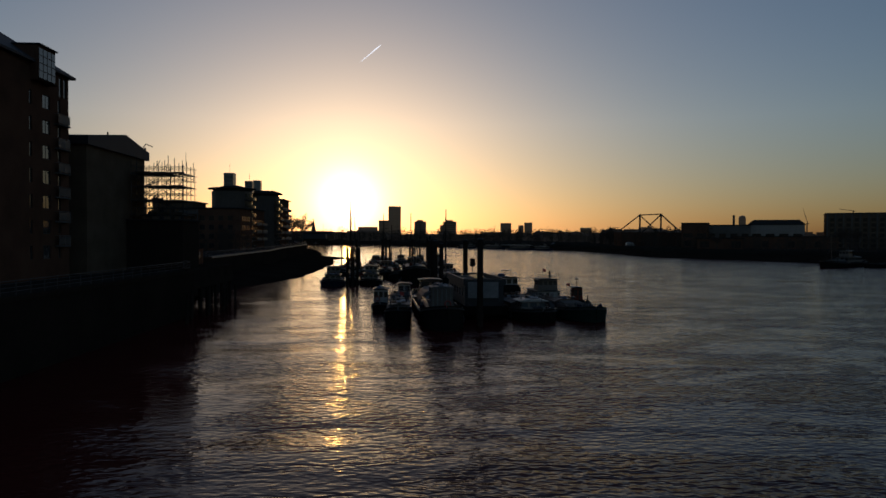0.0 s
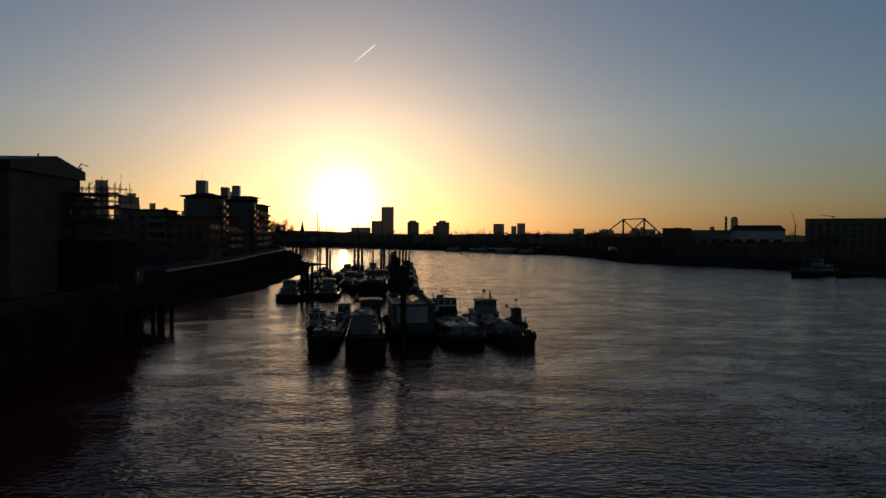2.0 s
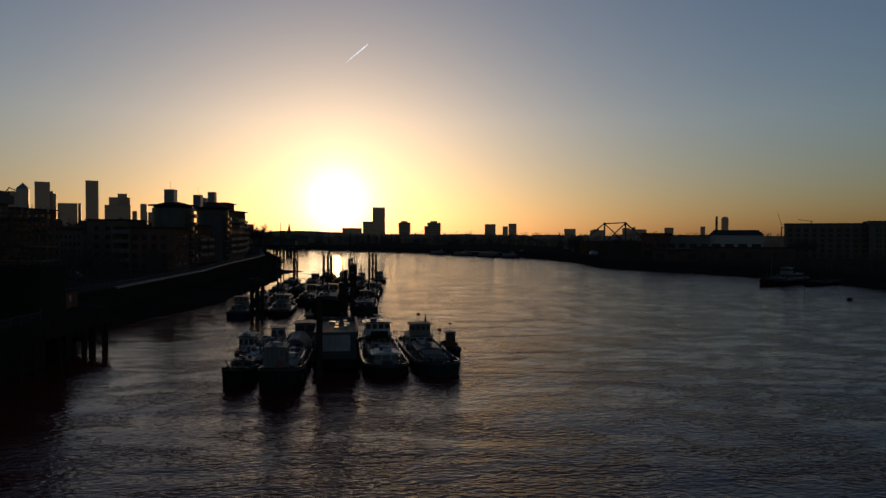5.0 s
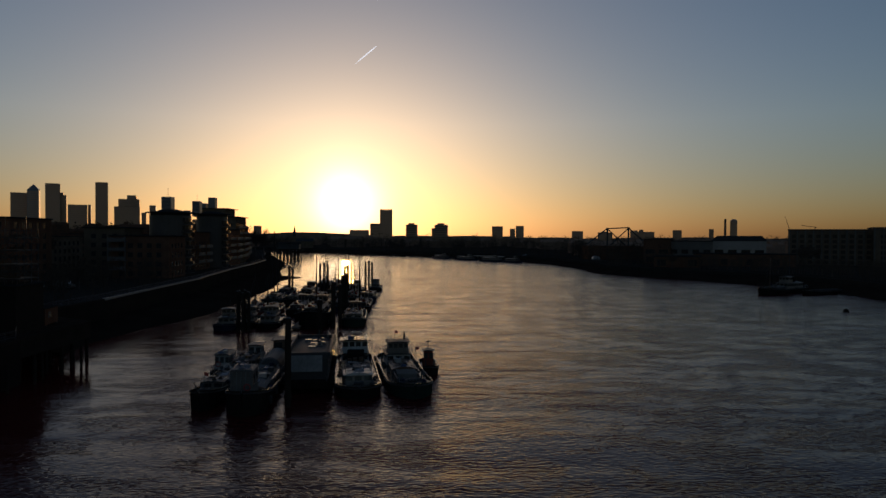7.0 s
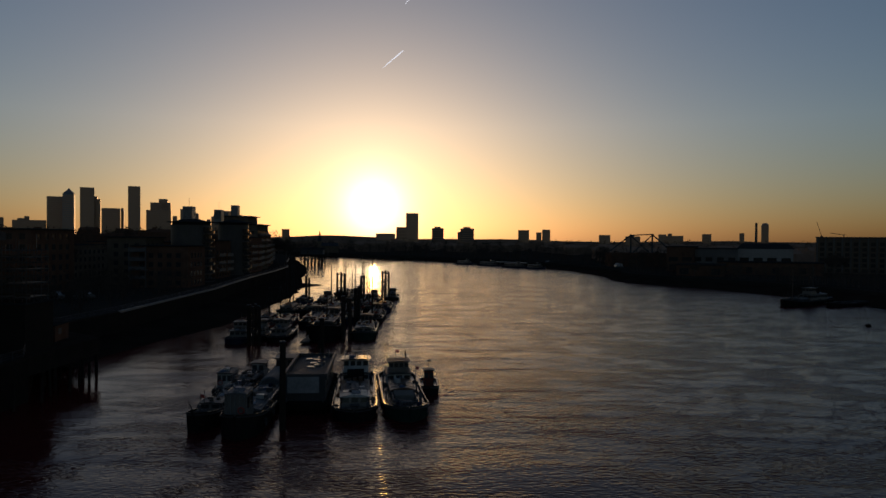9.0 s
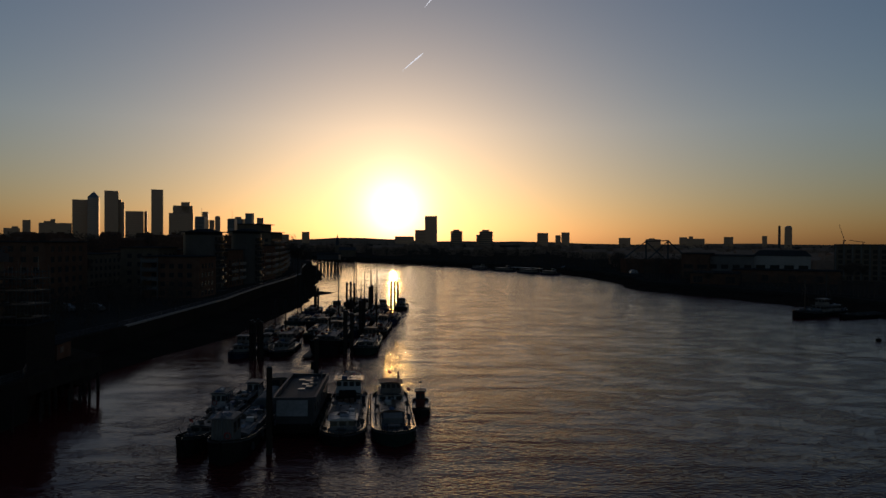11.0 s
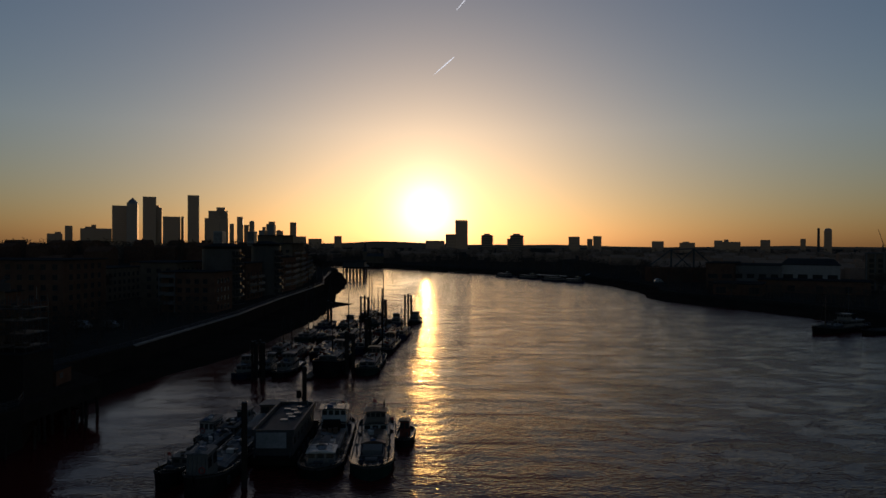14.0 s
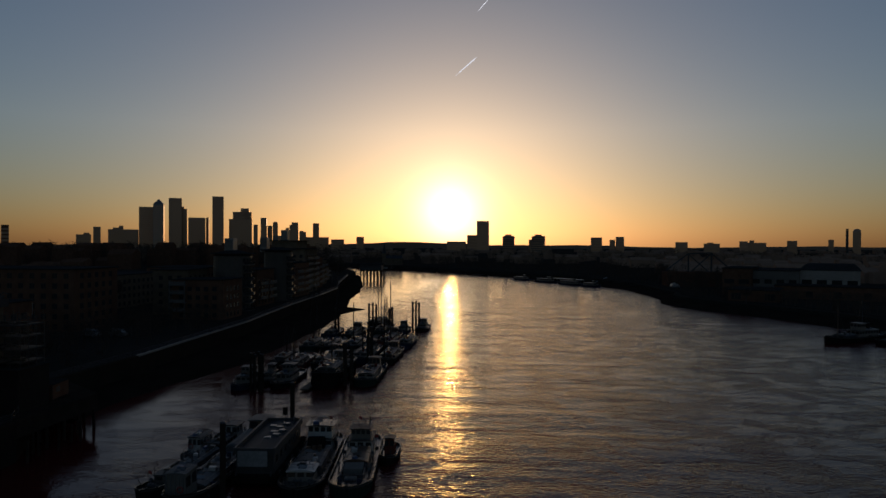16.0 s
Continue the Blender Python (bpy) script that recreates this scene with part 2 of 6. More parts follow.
def loft(bm, rings, caps=True):
    rows = [[bm.verts.new(p) for p in ring] for ring in rings]
    for a, b in zip(rows, rows[1:]):
        for i in range(len(a)):
            j = (i + 1) % len(a)
            bm.faces.new((a[i], a[j], b[j], b[i]))
    if caps:
        bm.faces.new(rows[0][::-1])
        bm.faces.new(rows[-1])
    return bm


def mesh():
    return bmesh.new()


# ---------------------------------------------------------------- river, banks, far ground
bm = mesh()
bmesh.ops.create_grid(bm, x_segments=2, y_segments=2, size=1, matrix=Matrix.LocRotScale((0, 2300, 0), None, (4800, 2690, 1)))
tagged(part("water", bm, WATER, None), "dark rippled tidal river reflecting the dawn sky", "water", kind="structure")

QUAY = ((-31, -90), (-31, 60), (-31, 88), (-38, 101), (-47, 113), (-45.7, 146), (-48.2, 218), (-50.8, 240), (-55.2, 285), (-59.4, 345), (-64.5, 395), (-78.6, 451), (-100, 560), (-112, 640), (-160, 760), (-330, 900), (-700, 1050), (-3200, 1300))
bm = mesh()
prism(bm, [*QUAY, (-3200, -90)], -1.5, 5.8)
tagged(part("ground", bm, EARTH, None), "dark paved town ground behind the river wall", "ground", kind="structure")
FAR_BANK = ((190, -90), (182, 100), (176, 180), (180, 215), (182, 246), (172, 290), (159, 318), (143, 340), (132, 365), (127, 385), (134, 410), (126, 500), (103, 569), (44, 668), (-24, 750), (-118, 872), (-320, 1018), (-720, 1178), (-3200, 1460))
bm = mesh()
prism(bm, [*FAR_BANK, (-3200, 4900), (4200, 4900), (4200, -90)], -1.5, 4.6)
tagged(part("ground", bm, EARTH, None), "far bank of the river with dark built-up ground", "ground", kind="structure")


def strip(line, inner, z_out, z_in, cut=1):
    """A sloping strip between two lines of equal length."""
    b = mesh()
    rows = []
    for (x0, y0), (x1, y1) in zip(line, inner):
        row = []
        for k in range(6):
            f = k / 5
            row.append(b.verts.new((x0 + (x1 - x0) * f, y0 + (y1 - y0) * f, z_out + (z_in - z_out) * f ** 0.8 + 0.12 * noise.noise((x0 * 0.1 + 3 * f, y0 * 0.1, 2)))))
        rows.append(row)
    for a, c in zip(rows, rows[1:]):
        for i in range(5):
            b.faces.new((a[i], a[i + 1], c[i + 1], c[i]))
    return b


def dense(line, step, wobble=0.0):
    out = []
    for (x0, y0), (x1, y1) in zip(line, line[1:]):
        n = max(1, int(math.hypot(x1 - x0, y1 - y0) / step))
        for k in range(n):
            f = k / n
            x, y = x0 + (x1 - x0) * f, y0 + (y1 - y0) * f
            out.append((x + wobble * noise.noise((x * 0.07, y * 0.07, 5)), y))
    return out + [line[-1]]


SHORE_OUT = ((-36, 112), (-37, 124), (-34.5, 145), (-29.5, 166), (-29, 200), (-30, 262), (-36, 300), (-30, 324), (-29, 328), (-42, 335), (-53, 386), (-59, 434), (-77, 525), (-100, 610), (-112, 660))
SHORE_IN = ((-43, 107), (-47.5, 122), (-46, 147), (-46.5, 168), (-47, 200), (-57, 262), (-58.5, 300), (-61, 324), (-61.5, 328), (-62, 335), (-69, 386), (-77, 434), (-94, 525), (-107, 610), (-116, 660))


def resample(line, n):
    pts = [Vector((x, y)) for x, y in line]
    out = []
    for k in range(n):
        f = k / (n - 1) * (len(pts) - 1)
        i = min(int(f), len(pts) - 2)
        p = pts[i].lerp(pts[i + 1], f - i)
        out.append((p.x, p.y))
    return out


so = [(x + 1.6 * noise.noise((x * 0.2, y * 0.09, 5)), y) for x, y in resample(SHORE_OUT, 90)]
tagged(part("foreshore", strip(so, resample(SHORE_IN, 90), -0.25, 1.9), MUD, None), "wet brown mud foreshore below the river wall", "foreshore", kind="structure")
far_in = [(x + 6, y + 6) for x, y in dense(FAR_BANK[:15], 8)]
far_out = [(x - 9 + 3 * noise.noise((x * 0.05, y * 0.05, 1)), y - 4) for x, y in dense(FAR_BANK[:15], 8)]
tagged(part("foreshore", strip(far_out, far_in, -0.3, 4.75), MUD, None), "dark muddy bank of the far shore", "foreshore", kind="structure")


def offset_line(line, d):
    out = []
    for i, (x, y) in enumerate(line):
        a, b = Vector(line[max(0, i - 1)]), Vector(line[min(len(line) - 1, i + 1)])
        t = (b - a).normalized()
        out.append((x + t.y * d, y - t.x * d))
    return out


def band(line, d0, d1, z0, z1):
    """A solid band along a line, between two offsets to its right."""
    a, c = offset_line(line, d0), offset_line(line, d1)
    return loft(mesh(), [[(p[0], p[1], z0), (q[0], q[1], z0), (q[0], q[1], z1), (p[0], p[1], z1)] for p, q in zip(a, c)])


near_quay = dense(QUAY[:13], 6)
tagged(part("river_wall", band(near_quay, -0.1, 0.35, -1.0, 5.7), WALLSTONE, None), "dark stone river wall with a granite coping", "river wall", kind="structure")
tagged(part("coping", band(dense(QUAY[:6], 6), -0.25, 0.45, 5.7, 6.05), WALLSTONE, None), "dark worn stone coping along the river wall", "coping", kind="structure")
tagged(part("coping", band(dense(QUAY[5:13], 6), -0.35, 0.35, 5.7, 6.12), STONE, None), "pale worn granite coping along the riverside walk", "coping", kind="structure")
tagged(part("promenade", band(dense(QUAY[4:13], 6), -4.5, -0.25, 5.5, 5.93), PAVING, None), "dark paved riverside promenade", "promenade", kind="structure")

# railing along the promenade: posts and rails
rail = thing("railing", pose(0, 0, 0), "dark steel railing along the riverside promenade", "railing", kind="structure")
inner = offset_line(near_quay, -0.2)
for z in (6.35, 6.65, 6.95, 7.15):
    bm = mesh()
    for a, c in zip(inner, inner[1:]):
        rod(bm, (*a, z), (*c, z), 0.035 if z > 7 else 0.02, seg=5)
    part("rail", bm, DARKSTEEL, rail)
first = None
for a, c in zip(inner, inner[1:]):
    for k in range(3):
        x, y = a[0] + (c[0] - a[0]) * k / 3, a[1] + (c[1] - a[1]) * k / 3
        if first is None:
            first = part("post", box(mesh(), -0.035, 0.035, -0.035, 0.035, 0, 1.15, 0.008), DARKSTEEL, rail)
            first.matrix_basis = pose(x, y, 6.0)
        else:
            share("post", first, x, y, 6.0)

# low hills on the horizon
bm = mesh()
rows = []
for i in range(121):
    x = -4300 + i * 8600 / 120
    h = 20 + 14 * noise.noise((x * 0.0011, 0.3, 0)) + 5 * noise.noise((x * 0.006, 1.3, 0)) + 24 * math.exp(-((x + 640) / 420) ** 2)
    rows.append([(x, 4560, 2), (x, 4640, max(8, h)), (x, 4760, max(8, h) + 3), (x, 4880, 2)])
loft(bm, rows)
tagged(part("far_hills", bm, HILL, None), "low hazy hills along the horizon", "hills", kind="structure")


# ---------------------------------------------------------------- buildings
def facade(bm, o, u, n, width, z0, z1, openings, depth=0.22):
    """A wall with openings that go in by depth. o: foot corner, u: along, n: outward; openings: (a0, a1, b0, b1) along and up."""
    u, n, o = Vector(u).normalized(), Vector(n).normalized(), Vector(o)
    us = sorted({0.0, width, *[v for q in openings for v in q[:2]]})
    zs = sorted({z0, z1, *[v for q in openings for v in q[2:]]})
    holes = set()
    for a0, a1, b0, b1 in openings:
        for i, a in enumerate(us[:-1]):
            for j, b in enumerate(zs[:-1]):
                if a0 - 1e-6 <= a < a1 - 1e-6 and b0 - 1e-6 <= b < b1 - 1e-6:
                    holes.add((i, j))

    def at(a, z, back=0.0):
        p = o + u * a - n * back
        return bm.verts.new((p.x, p.y, z))

    for i in range(len(us) - 1):
        for j in range(len(zs) - 1):
            if (i, j) not in holes:
                bm.faces.new((at(us[i], zs[j]), at(us[i + 1], zs[j]), at(us[i + 1], zs[j + 1]), at(us[i], zs[j + 1])))
    for a0, a1, b0, b1 in openings:
        ring = ((a0, b0), (a1, b0), (a1, b1), (a0, b1))
        for k in range(4):
            p, q = ring[k], ring[(k + 1) % 4]
            bm.faces.new((at(*p), at(*q), at(*q, depth), at(*p, depth)))
        bm.faces.new([at(*p, depth) for p in ring])
    bmesh.ops.remove_doubles(bm, verts=bm.verts, dist=0.002)


def window_part(parent, cache, o, u, n, a0, a1, b0, b1, depth=0.22, bars=1, glass=GLASS):
    """A window in an opening: a frame mesh with its pane under it. Alike windows share their meshes."""
    u, n, o = Vector(u).normalized(), Vector(n).normalized(), Vector(o)
    w, h = round(a1 - a0, 3), round(b1 - b0, 3)
    p = o + u * (a0 + a1) / 2 - n * (depth - 0.08)
    m = pose(p.x, p.y, b0, 0, 0, math.degrees(math.atan2(u.y, u.x)))
    key = (w, h, bars)
    if key not in cache:
        f = mesh()
        t = 0.07
        box(f, -w / 2, w / 2, -0.03, 0.03, 0, t)
        box(f, -w / 2, w / 2, -0.03, 0.03, h - t, h)
        box(f, -w / 2, -w / 2 + t, -0.03, 0.03, t, h - t)
        box(f, w / 2 - t, w / 2, -0.03, 0.03, t, h - t)
        for k in range(bars):
            x = -w / 2 + w * (k + 1) / (bars + 1)
            box(f, x - 0.03, x + 0.03, -0.03, 0.03, t, h - t)
        fr = part("window", f, DARKSTEEL, parent)
        g = mesh()
        box(g, -w / 2 + t, w / 2 - t, -0.008, 0.008, t, h - t)
        pa = part("pane", g, glass, fr)
        cache[key] = (fr, pa)
        fr.matrix_basis = m
    else:
        fr0, pa0 = cache[key]
        fr = new("window", fr0.data)
        fr.parent = parent
        fr.matrix_basis = m
        pa = new("pane", pa0.data)
        pa.parent = fr


def walls(parent, x0, x1, y0, y1, z0, z1, mat, plan, label="", glass=GLASS):
    """Four walls as parts. plan: side -> list of openings; sides e, w, n, s."""
    cache = {}
    sides = {"s": ((x0, y0, 0), (1, 0, 0), (0, -1, 0), x1 - x0), "e": ((x1, y0, 0), (0, 1, 0), (1, 0, 0), y1 - y0),
             "n": ((x1, y1, 0), (-1, 0, 0), (0, 1, 0), x1 - x0), "w": ((x0, y1, 0), (0, -1, 0), (-1, 0, 0), y1 - y0)}
    for side, (o, u, n, width) in sides.items():
        ops = [q for q in plan.get(side, []) if q[0] > 0.1 and q[1] < width - 0.1 and q[3] < z1 - 0.05]
        b = mesh()
        facade(b, o, u, n, width, z0, z1, [q[:4] for q in ops])
        part("wall", b, mat, parent, label)
        for q in ops:
            window_part(parent, cache, o, u, n, *q[:4], bars=q[4] if len(q) > 4 else 1, glass=glass)


def grid(width, z0, floors, storey, pitch, w, h, sill=0.9, first=None, bars=1):
    out = []
    n = max(1, int((width - 1.2) / pitch))
    start = (width - (n - 1) * pitch) / 2 if first is None else first
    for f in range(floors):
        for k in range(n):
            c = start + k * pitch
            out.append((c - w / 2, c + w / 2, z0 + f * storey + sill, z0 + f * storey + sill + h, bars))
    return out


def hip_roof(parent, x0, x1, y0, y1, z, rise, over, mat, inset=None):
    x0, x1, y0, y1 = x0 - over, x1 + over, y0 - over, y1 + over
    b = mesh()
    inset = min(x1 - x0, y1 - y0) / 2 - 0.05 if inset is None else inset
    loft(b, [[(x0, y0, z - 0.25), (x1, y0, z - 0.25), (x1, y1, z - 0.25), (x0, y1, z - 0.25)],
             [(x0, y0, z), (x1, y0, z), (x1, y1, z), (x0, y1, z)],
             [(x0 + inset, y0 + inset, z + rise), (x1 - inset, y0 + inset, z + rise), (x1 - inset, y1 - inset, z + rise), (x0 + inset, y1 - inset, z + rise)]])
    return part("roof", b, mat, parent)


def balcony(parent, x0, x1, y0, y1, z, rail_sides="esn"):
    """A slab with a glass and steel balustrade; x1 is the river side."""
    slab = part("balcony", box(mesh(), x0, x1, y0, y1, z - 0.2, z, 0.03), CONCRETE, parent)
    b = mesh()
    rod(b, (x1 - 0.06, y0 + 0.05, z + 1.1), (x1 - 0.06, y1 - 0.05, z + 1.1), 0.03, seg=5)
    rod(b, (x0, y0 + 0.05, z + 1.1), (x1 - 0.06, y0 + 0.05, z + 1.1), 0.03, seg=5)
    rod(b, (x0, y1 - 0.05, z + 1.1), (x1 - 0.06, y1 - 0.05, z + 1.1), 0.03, seg=5)
    n = max(2, int((y1 - y0) / 1.1))
    for k in range(n + 1):
        y = y0 + 0.05 + (y1 - y0 - 0.1) * k / n
        rod(b, (x1 - 0.06, y, z), (x1 - 0.06, y, z + 1.1), 0.02, seg=5)
    part("balustrade", b, GALV, slab)
    g = mesh()
    box(g, x1 - 0.075, x1 - 0.06, y0 + 0.1, y1 - 0.1, z + 0.08, z + 1.02)
    part("infill_panel", g, DARKSTEEL, slab)


# the tall brown-brick block nearest the camera: bays, eaves, hipped roof
blk = thing("apartment_block", pose(0, 0, 0), "tall brown-brick riverside apartment block with a hipped slate roof", "apartment block")
X1, Y0, Y1, Z0, ZT = -41.6, 38.0, 77.1, 5.8, 28.7
ops = []
for f in range(8):
    z = 7.97 + 2.74 * f
    if f == 7:
        continue
    for y, w, bars in ((75.0, 0.6, 0), (72.3, 1.6, 1), (69.2, 0.55, 0)):
        ops.append((y - Y0 - w / 2, y - Y0 + w / 2, z, z + 1.5, bars))
ops += [(y - Y0 - 0.36, y - Y0 + 0.36, 26.3, 28.6, 0) for y in (76.35, 75.35)]
south = [(a, a + 1.4, z, z + 1.35, 1) for z in [7.1 + 2.74 * f for f in range(7)] for a in (3.0, 7.5, 12.0, 16.0)]
walls(blk, -62.0, X1, Y0, Y1, Z0, ZT, BRICK, {"e": ops, "s": south, "n": south}, glass=SKYGLASS)
hip_roof(blk, -62.0, X1, Y0, Y1, ZT + 0.28, 7.4, 0.6, SLATE)
# glazed attic bay that stands up through the eaves
bay = part("attic_bay", box(mesh(), -45.5, -40.75, 69.1, 72.6, 26.9, 30.6, 0.05), BRICK, blk)
for k in range(4):
    for m in range(4):
        pane = mesh()
        box(pane, -40.75, -40.7, 69.25 + k * 0.83, 69.95 + k * 0.83, 27.2 + m * 0.8, 27.92 + m * 0.8)
        part("pane", pane, SKYGLASS, bay)
part("sill", box(mesh(), -40.75, -40.6, 69.0, 72.7, 26.95, 27.1, 0.02), WALLSTONE, bay)
part("bay_roof", box(mesh(), -45.5, -40.5, 68.95, 72.75, 30.6, 30.75, 0.04), SLATE, bay)
for f in range(1, 7):
    balcony(blk, X1, X1 + 0.55, 73.9, 76.5, 6.7 + 2.74 * f)

# the second block, gabled, with a scaffold on its river side
blk2 = thing("apartment_block", pose(0, 0, 0), "dark brick block with a low gabled roof beside a scaffold", "apartment block")
walls(blk2, -66.0, -41.4, 81.0, 99.0, 5.8, 21.9, YBRICK,
      {"e": [(15.0, 15.9, 7.0 + 3.1 * k, 8.5 + 3.1 * k, 1) for k in range(4)]})
bm = mesh()
loft(bm, [[(x, 80.4, 21.7), (x, 80.4, 22.75), (x, 91.4, 24.4), (x, 99.6, 22.9), (x, 99.6, 21.7)] for x in (-66.5, -42.6, -40.9)])
part("roof", bm, SLATE, blk2)
part("roof_vent", rod(mesh(), (-43.4, 91.4, 24.3), (-43.4, 91.4, 24.75), 0.12, 0.1), METALROOF, blk2)
bm = mesh()
rod(bm, (-41.6, 98, 22.9), (-41.0, 98.5, 24.1), 0.07)
rod(bm, (-41.0, 98.5, 24.1), (-40.0, 98.5, 23.7), 0.06)
rod(bm, (-41.8, 98.6, 22.9), (-41.2, 99.0, 23.5), 0.16)
part("roof_winch", bm, DARKSTEEL, blk2)

part("wing", box(mesh(), -41.35, -33.6, 92.4, 99.4, 5.8, 12.6, 0.04), WALLSTONE, blk2)
part("wing_parapet", box(mesh(), -41.35, -33.4, 92.2, 99.6, 12.6, 12.85, 0.04), METALROOF, blk2)
scaf = thing("scaffold", pose(0, 0, 0), "steel tube scaffold with timber lifts beside the dark block", "scaffold")
xs, ys = [-41.0, -39.2, -37.4, -35.6, -33.9], [93.2, 95.0, 96.8, 98.6]
for y in ys:
    for i, x in enumerate(xs):
        top = 20.6 + 0.5 * ((i + int(y)) % 2)
        part("standard", rod(mesh(), (x, y, 12.85), (x, y, top), 0.05, seg=5), DARKSTEEL, scaf)
for z in (13.5, 15.5, 17.5, 19.3):
    for y in ys:
        part("ledger", rod(mesh(), (-41.2, y, z), (-33.6, y, z), 0.045, seg=5), DARKSTEEL, scaf)
        part("guard_tube", rod(mesh(), (-41.2, y, z + 1.0), (-33.6, y, z + 1.0), 0.035, seg=5), DARKSTEEL, scaf)
    for x in xs:
        part("transom", rod(mesh(), (x, 92.9, z), (x, 98.9, z), 0.04, seg=5), DARKSTEEL, scaf)
    if z > 13:
        for k in range(7):
            x = -41.0 + k * 1.02
            if (k + int(z)) % 7 != 3:
                part("board", box(mesh(), x, x + 0.96, 93.2, 98.5, z + 0.05, z + 0.12), PLANK, scaf)
for x0, x1, z in ((-41.0, -37.4, 13.5), (-37.4, -33.9, 15.5), (-41.0, -37.4, 15.5), (-37.4, -33.9, 13.5), (-39.2, -35.6, 17.5)):
    for y in (93.2, 98.6):
        part("brace", rod(mesh(), (x0, y, z), (x1, y, z + 2.0), 0.04, seg=5), DARKSTEEL, scaf)
rnd = random.Random(77)
for k in range(60):
    x, y, z = rnd.uniform(-41, -35.8), rnd.choice(ys), rnd.choice((15.5, 15.5, 17.5, 19.3))
    part("brace", rod(mesh(), (x, y, z), (x + rnd.uniform(1.2, 2.4), y, z + rnd.uniform(-2.0, 2.0)), 0.04, seg=5), DARKSTEEL, scaf)
for k in range(16):
    x, y, z = rnd.uniform(-41, -36), rnd.uniform(93, 97.5), rnd.choice((13.5, 15.5, 17.5, 19.3))
    part("board", box(mesh(), x, x + rnd.uniform(1.2, 2.4), y, y + 0.22, z + 0.14, z + rnd.uniform(0.2, 0.5)), PLANK, scaf)
for x, y in ((-40.2, 93.2), (-38.3, 98.6), (-36.5, 95.0), (-35.0, 93.2), (-34.1, 98.6)):
    part("standard", rod(mesh(), (x, y, 18.5), (x, y, 21.3 + rnd.uniform(0, 1.0)), 0.045, seg=5), DARKSTEEL, scaf)
part("flag_pole", rod(mesh(), (-34.6, 96.8, 20.6), (-34.6, 96.8, 22.6), 0.035, seg=5), GALV, scaf)


def drum_block(label, cx, cy, r, z1, stack, seg=28):
    """A round-fronted block of flats: drum, banded windows, oversailing roof, ventilation stack."""
    t = thing("round_tower", pose(cx, cy, 5.8), label, "apartment block")
    h = z1 - 5.8
    part("wall", rod(mesh(), (0, 0, 0), (0, 0, h), r, seg=seg), DRUMWALL, t)
    floors = int(h / 3.0)
    for f in range(floors):
        z = 1.0 + f * 3.0
        for k in range(seg):
            a0, a1 = 2 * math.pi * (k + 0.12) / seg, 2 * math.pi * (k + 0.88) / seg
            if -0.75 < (a0 + math.pi) % (2 * math.pi) - math.pi < 1.0:
                pts = [((r + d) * math.cos(a), (r + d) * math.sin(a)) for a, d in ((a0, -0.3), (a1, -0.3), (a1, 0.03), (a0, 0.03))]
                part("window", prism(mesh(), pts, z, z + 1.5), GLASS, t)
        slab = mesh()
        pts = [((r + 1.2) * math.cos(a), (r + 1.2) * math.sin(a)) for a in [radians(-38 + 8 * k) for k in range(14)]]
        prism(slab, [(0, 0), *pts], z - 1.05, z - 0.85)
        bal = part("balcony", slab, CONCRETE, t)
        def arc(r0, r1, za, zb):
            out = []
            for k in range(14):
                c, s = math.cos(radians(-38 + 8 * k)), math.sin(radians(-38 + 8 * k))
                out.append([(r0 * c, r0 * s, za), (r1 * c, r1 * s, za), (r1 * c, r1 * s, zb), (r0 * c, r0 * s, zb)])
            return loft(mesh(), out)
        panel = part("balustrade", arc(r + 1.12, r + 1.15, z - 0.78, z + 0.12), GLASS, bal)
        part("handrail", arc(r + 1.1, r + 1.17, z + 0.14, z + 0.2), DARKSTEEL, t)
    b = mesh()
    rod(b, (0, 0, h + 0.9), (0, 0, h + 1.25), r + 1.5, r + 1.3, seg=seg)
    rod(b, (0, 0, h), (0, 0, h + 0.9), r - 0.5, seg=seg)
    rod(b, (0, 0, h + 1.25), (0, 0, h + 2.3), r - 0.8, r * 0.35, seg=seg)
    part("roof", b, METALROOF, t)
    sx, sy, sw, st = stack
    s = part("vent_shaft", box(mesh(), sx - sw / 2, sx + sw / 2, sy - 2, sy + 2, h, st - 5.8, 0.08), STEELCLAD, t)
    lv = mesh()
    for k in range(8):
        z = h + 2.6 + k * (st - 5.8 - h - 3.0) / 8
        box(lv, sx - sw / 2 + 0.2, sx + sw / 2 - 0.2, sy - 2.06, sy - 2.0, z, z + 0.22)
    part("louvre", lv, DARKSTEEL, s)
    part("aerial", rod(mesh(), (sx, sy, st - 5.8), (sx, sy, st - 5.8 + 3.5), 0.05, seg=4), DARKSTEEL, t)
    return t


drum_block("grey round-fronted riverside flats with a flat oversailing roof", -70.5, 258, 7.4, 27.2, (-0.9, 0, 3.6, 34.2))
drum_block("grey round-fronted riverside flats with balconies round the drum", -69.0, 306, 6.6, 28.2, (-6.6, 0, 3.2, 35.0))


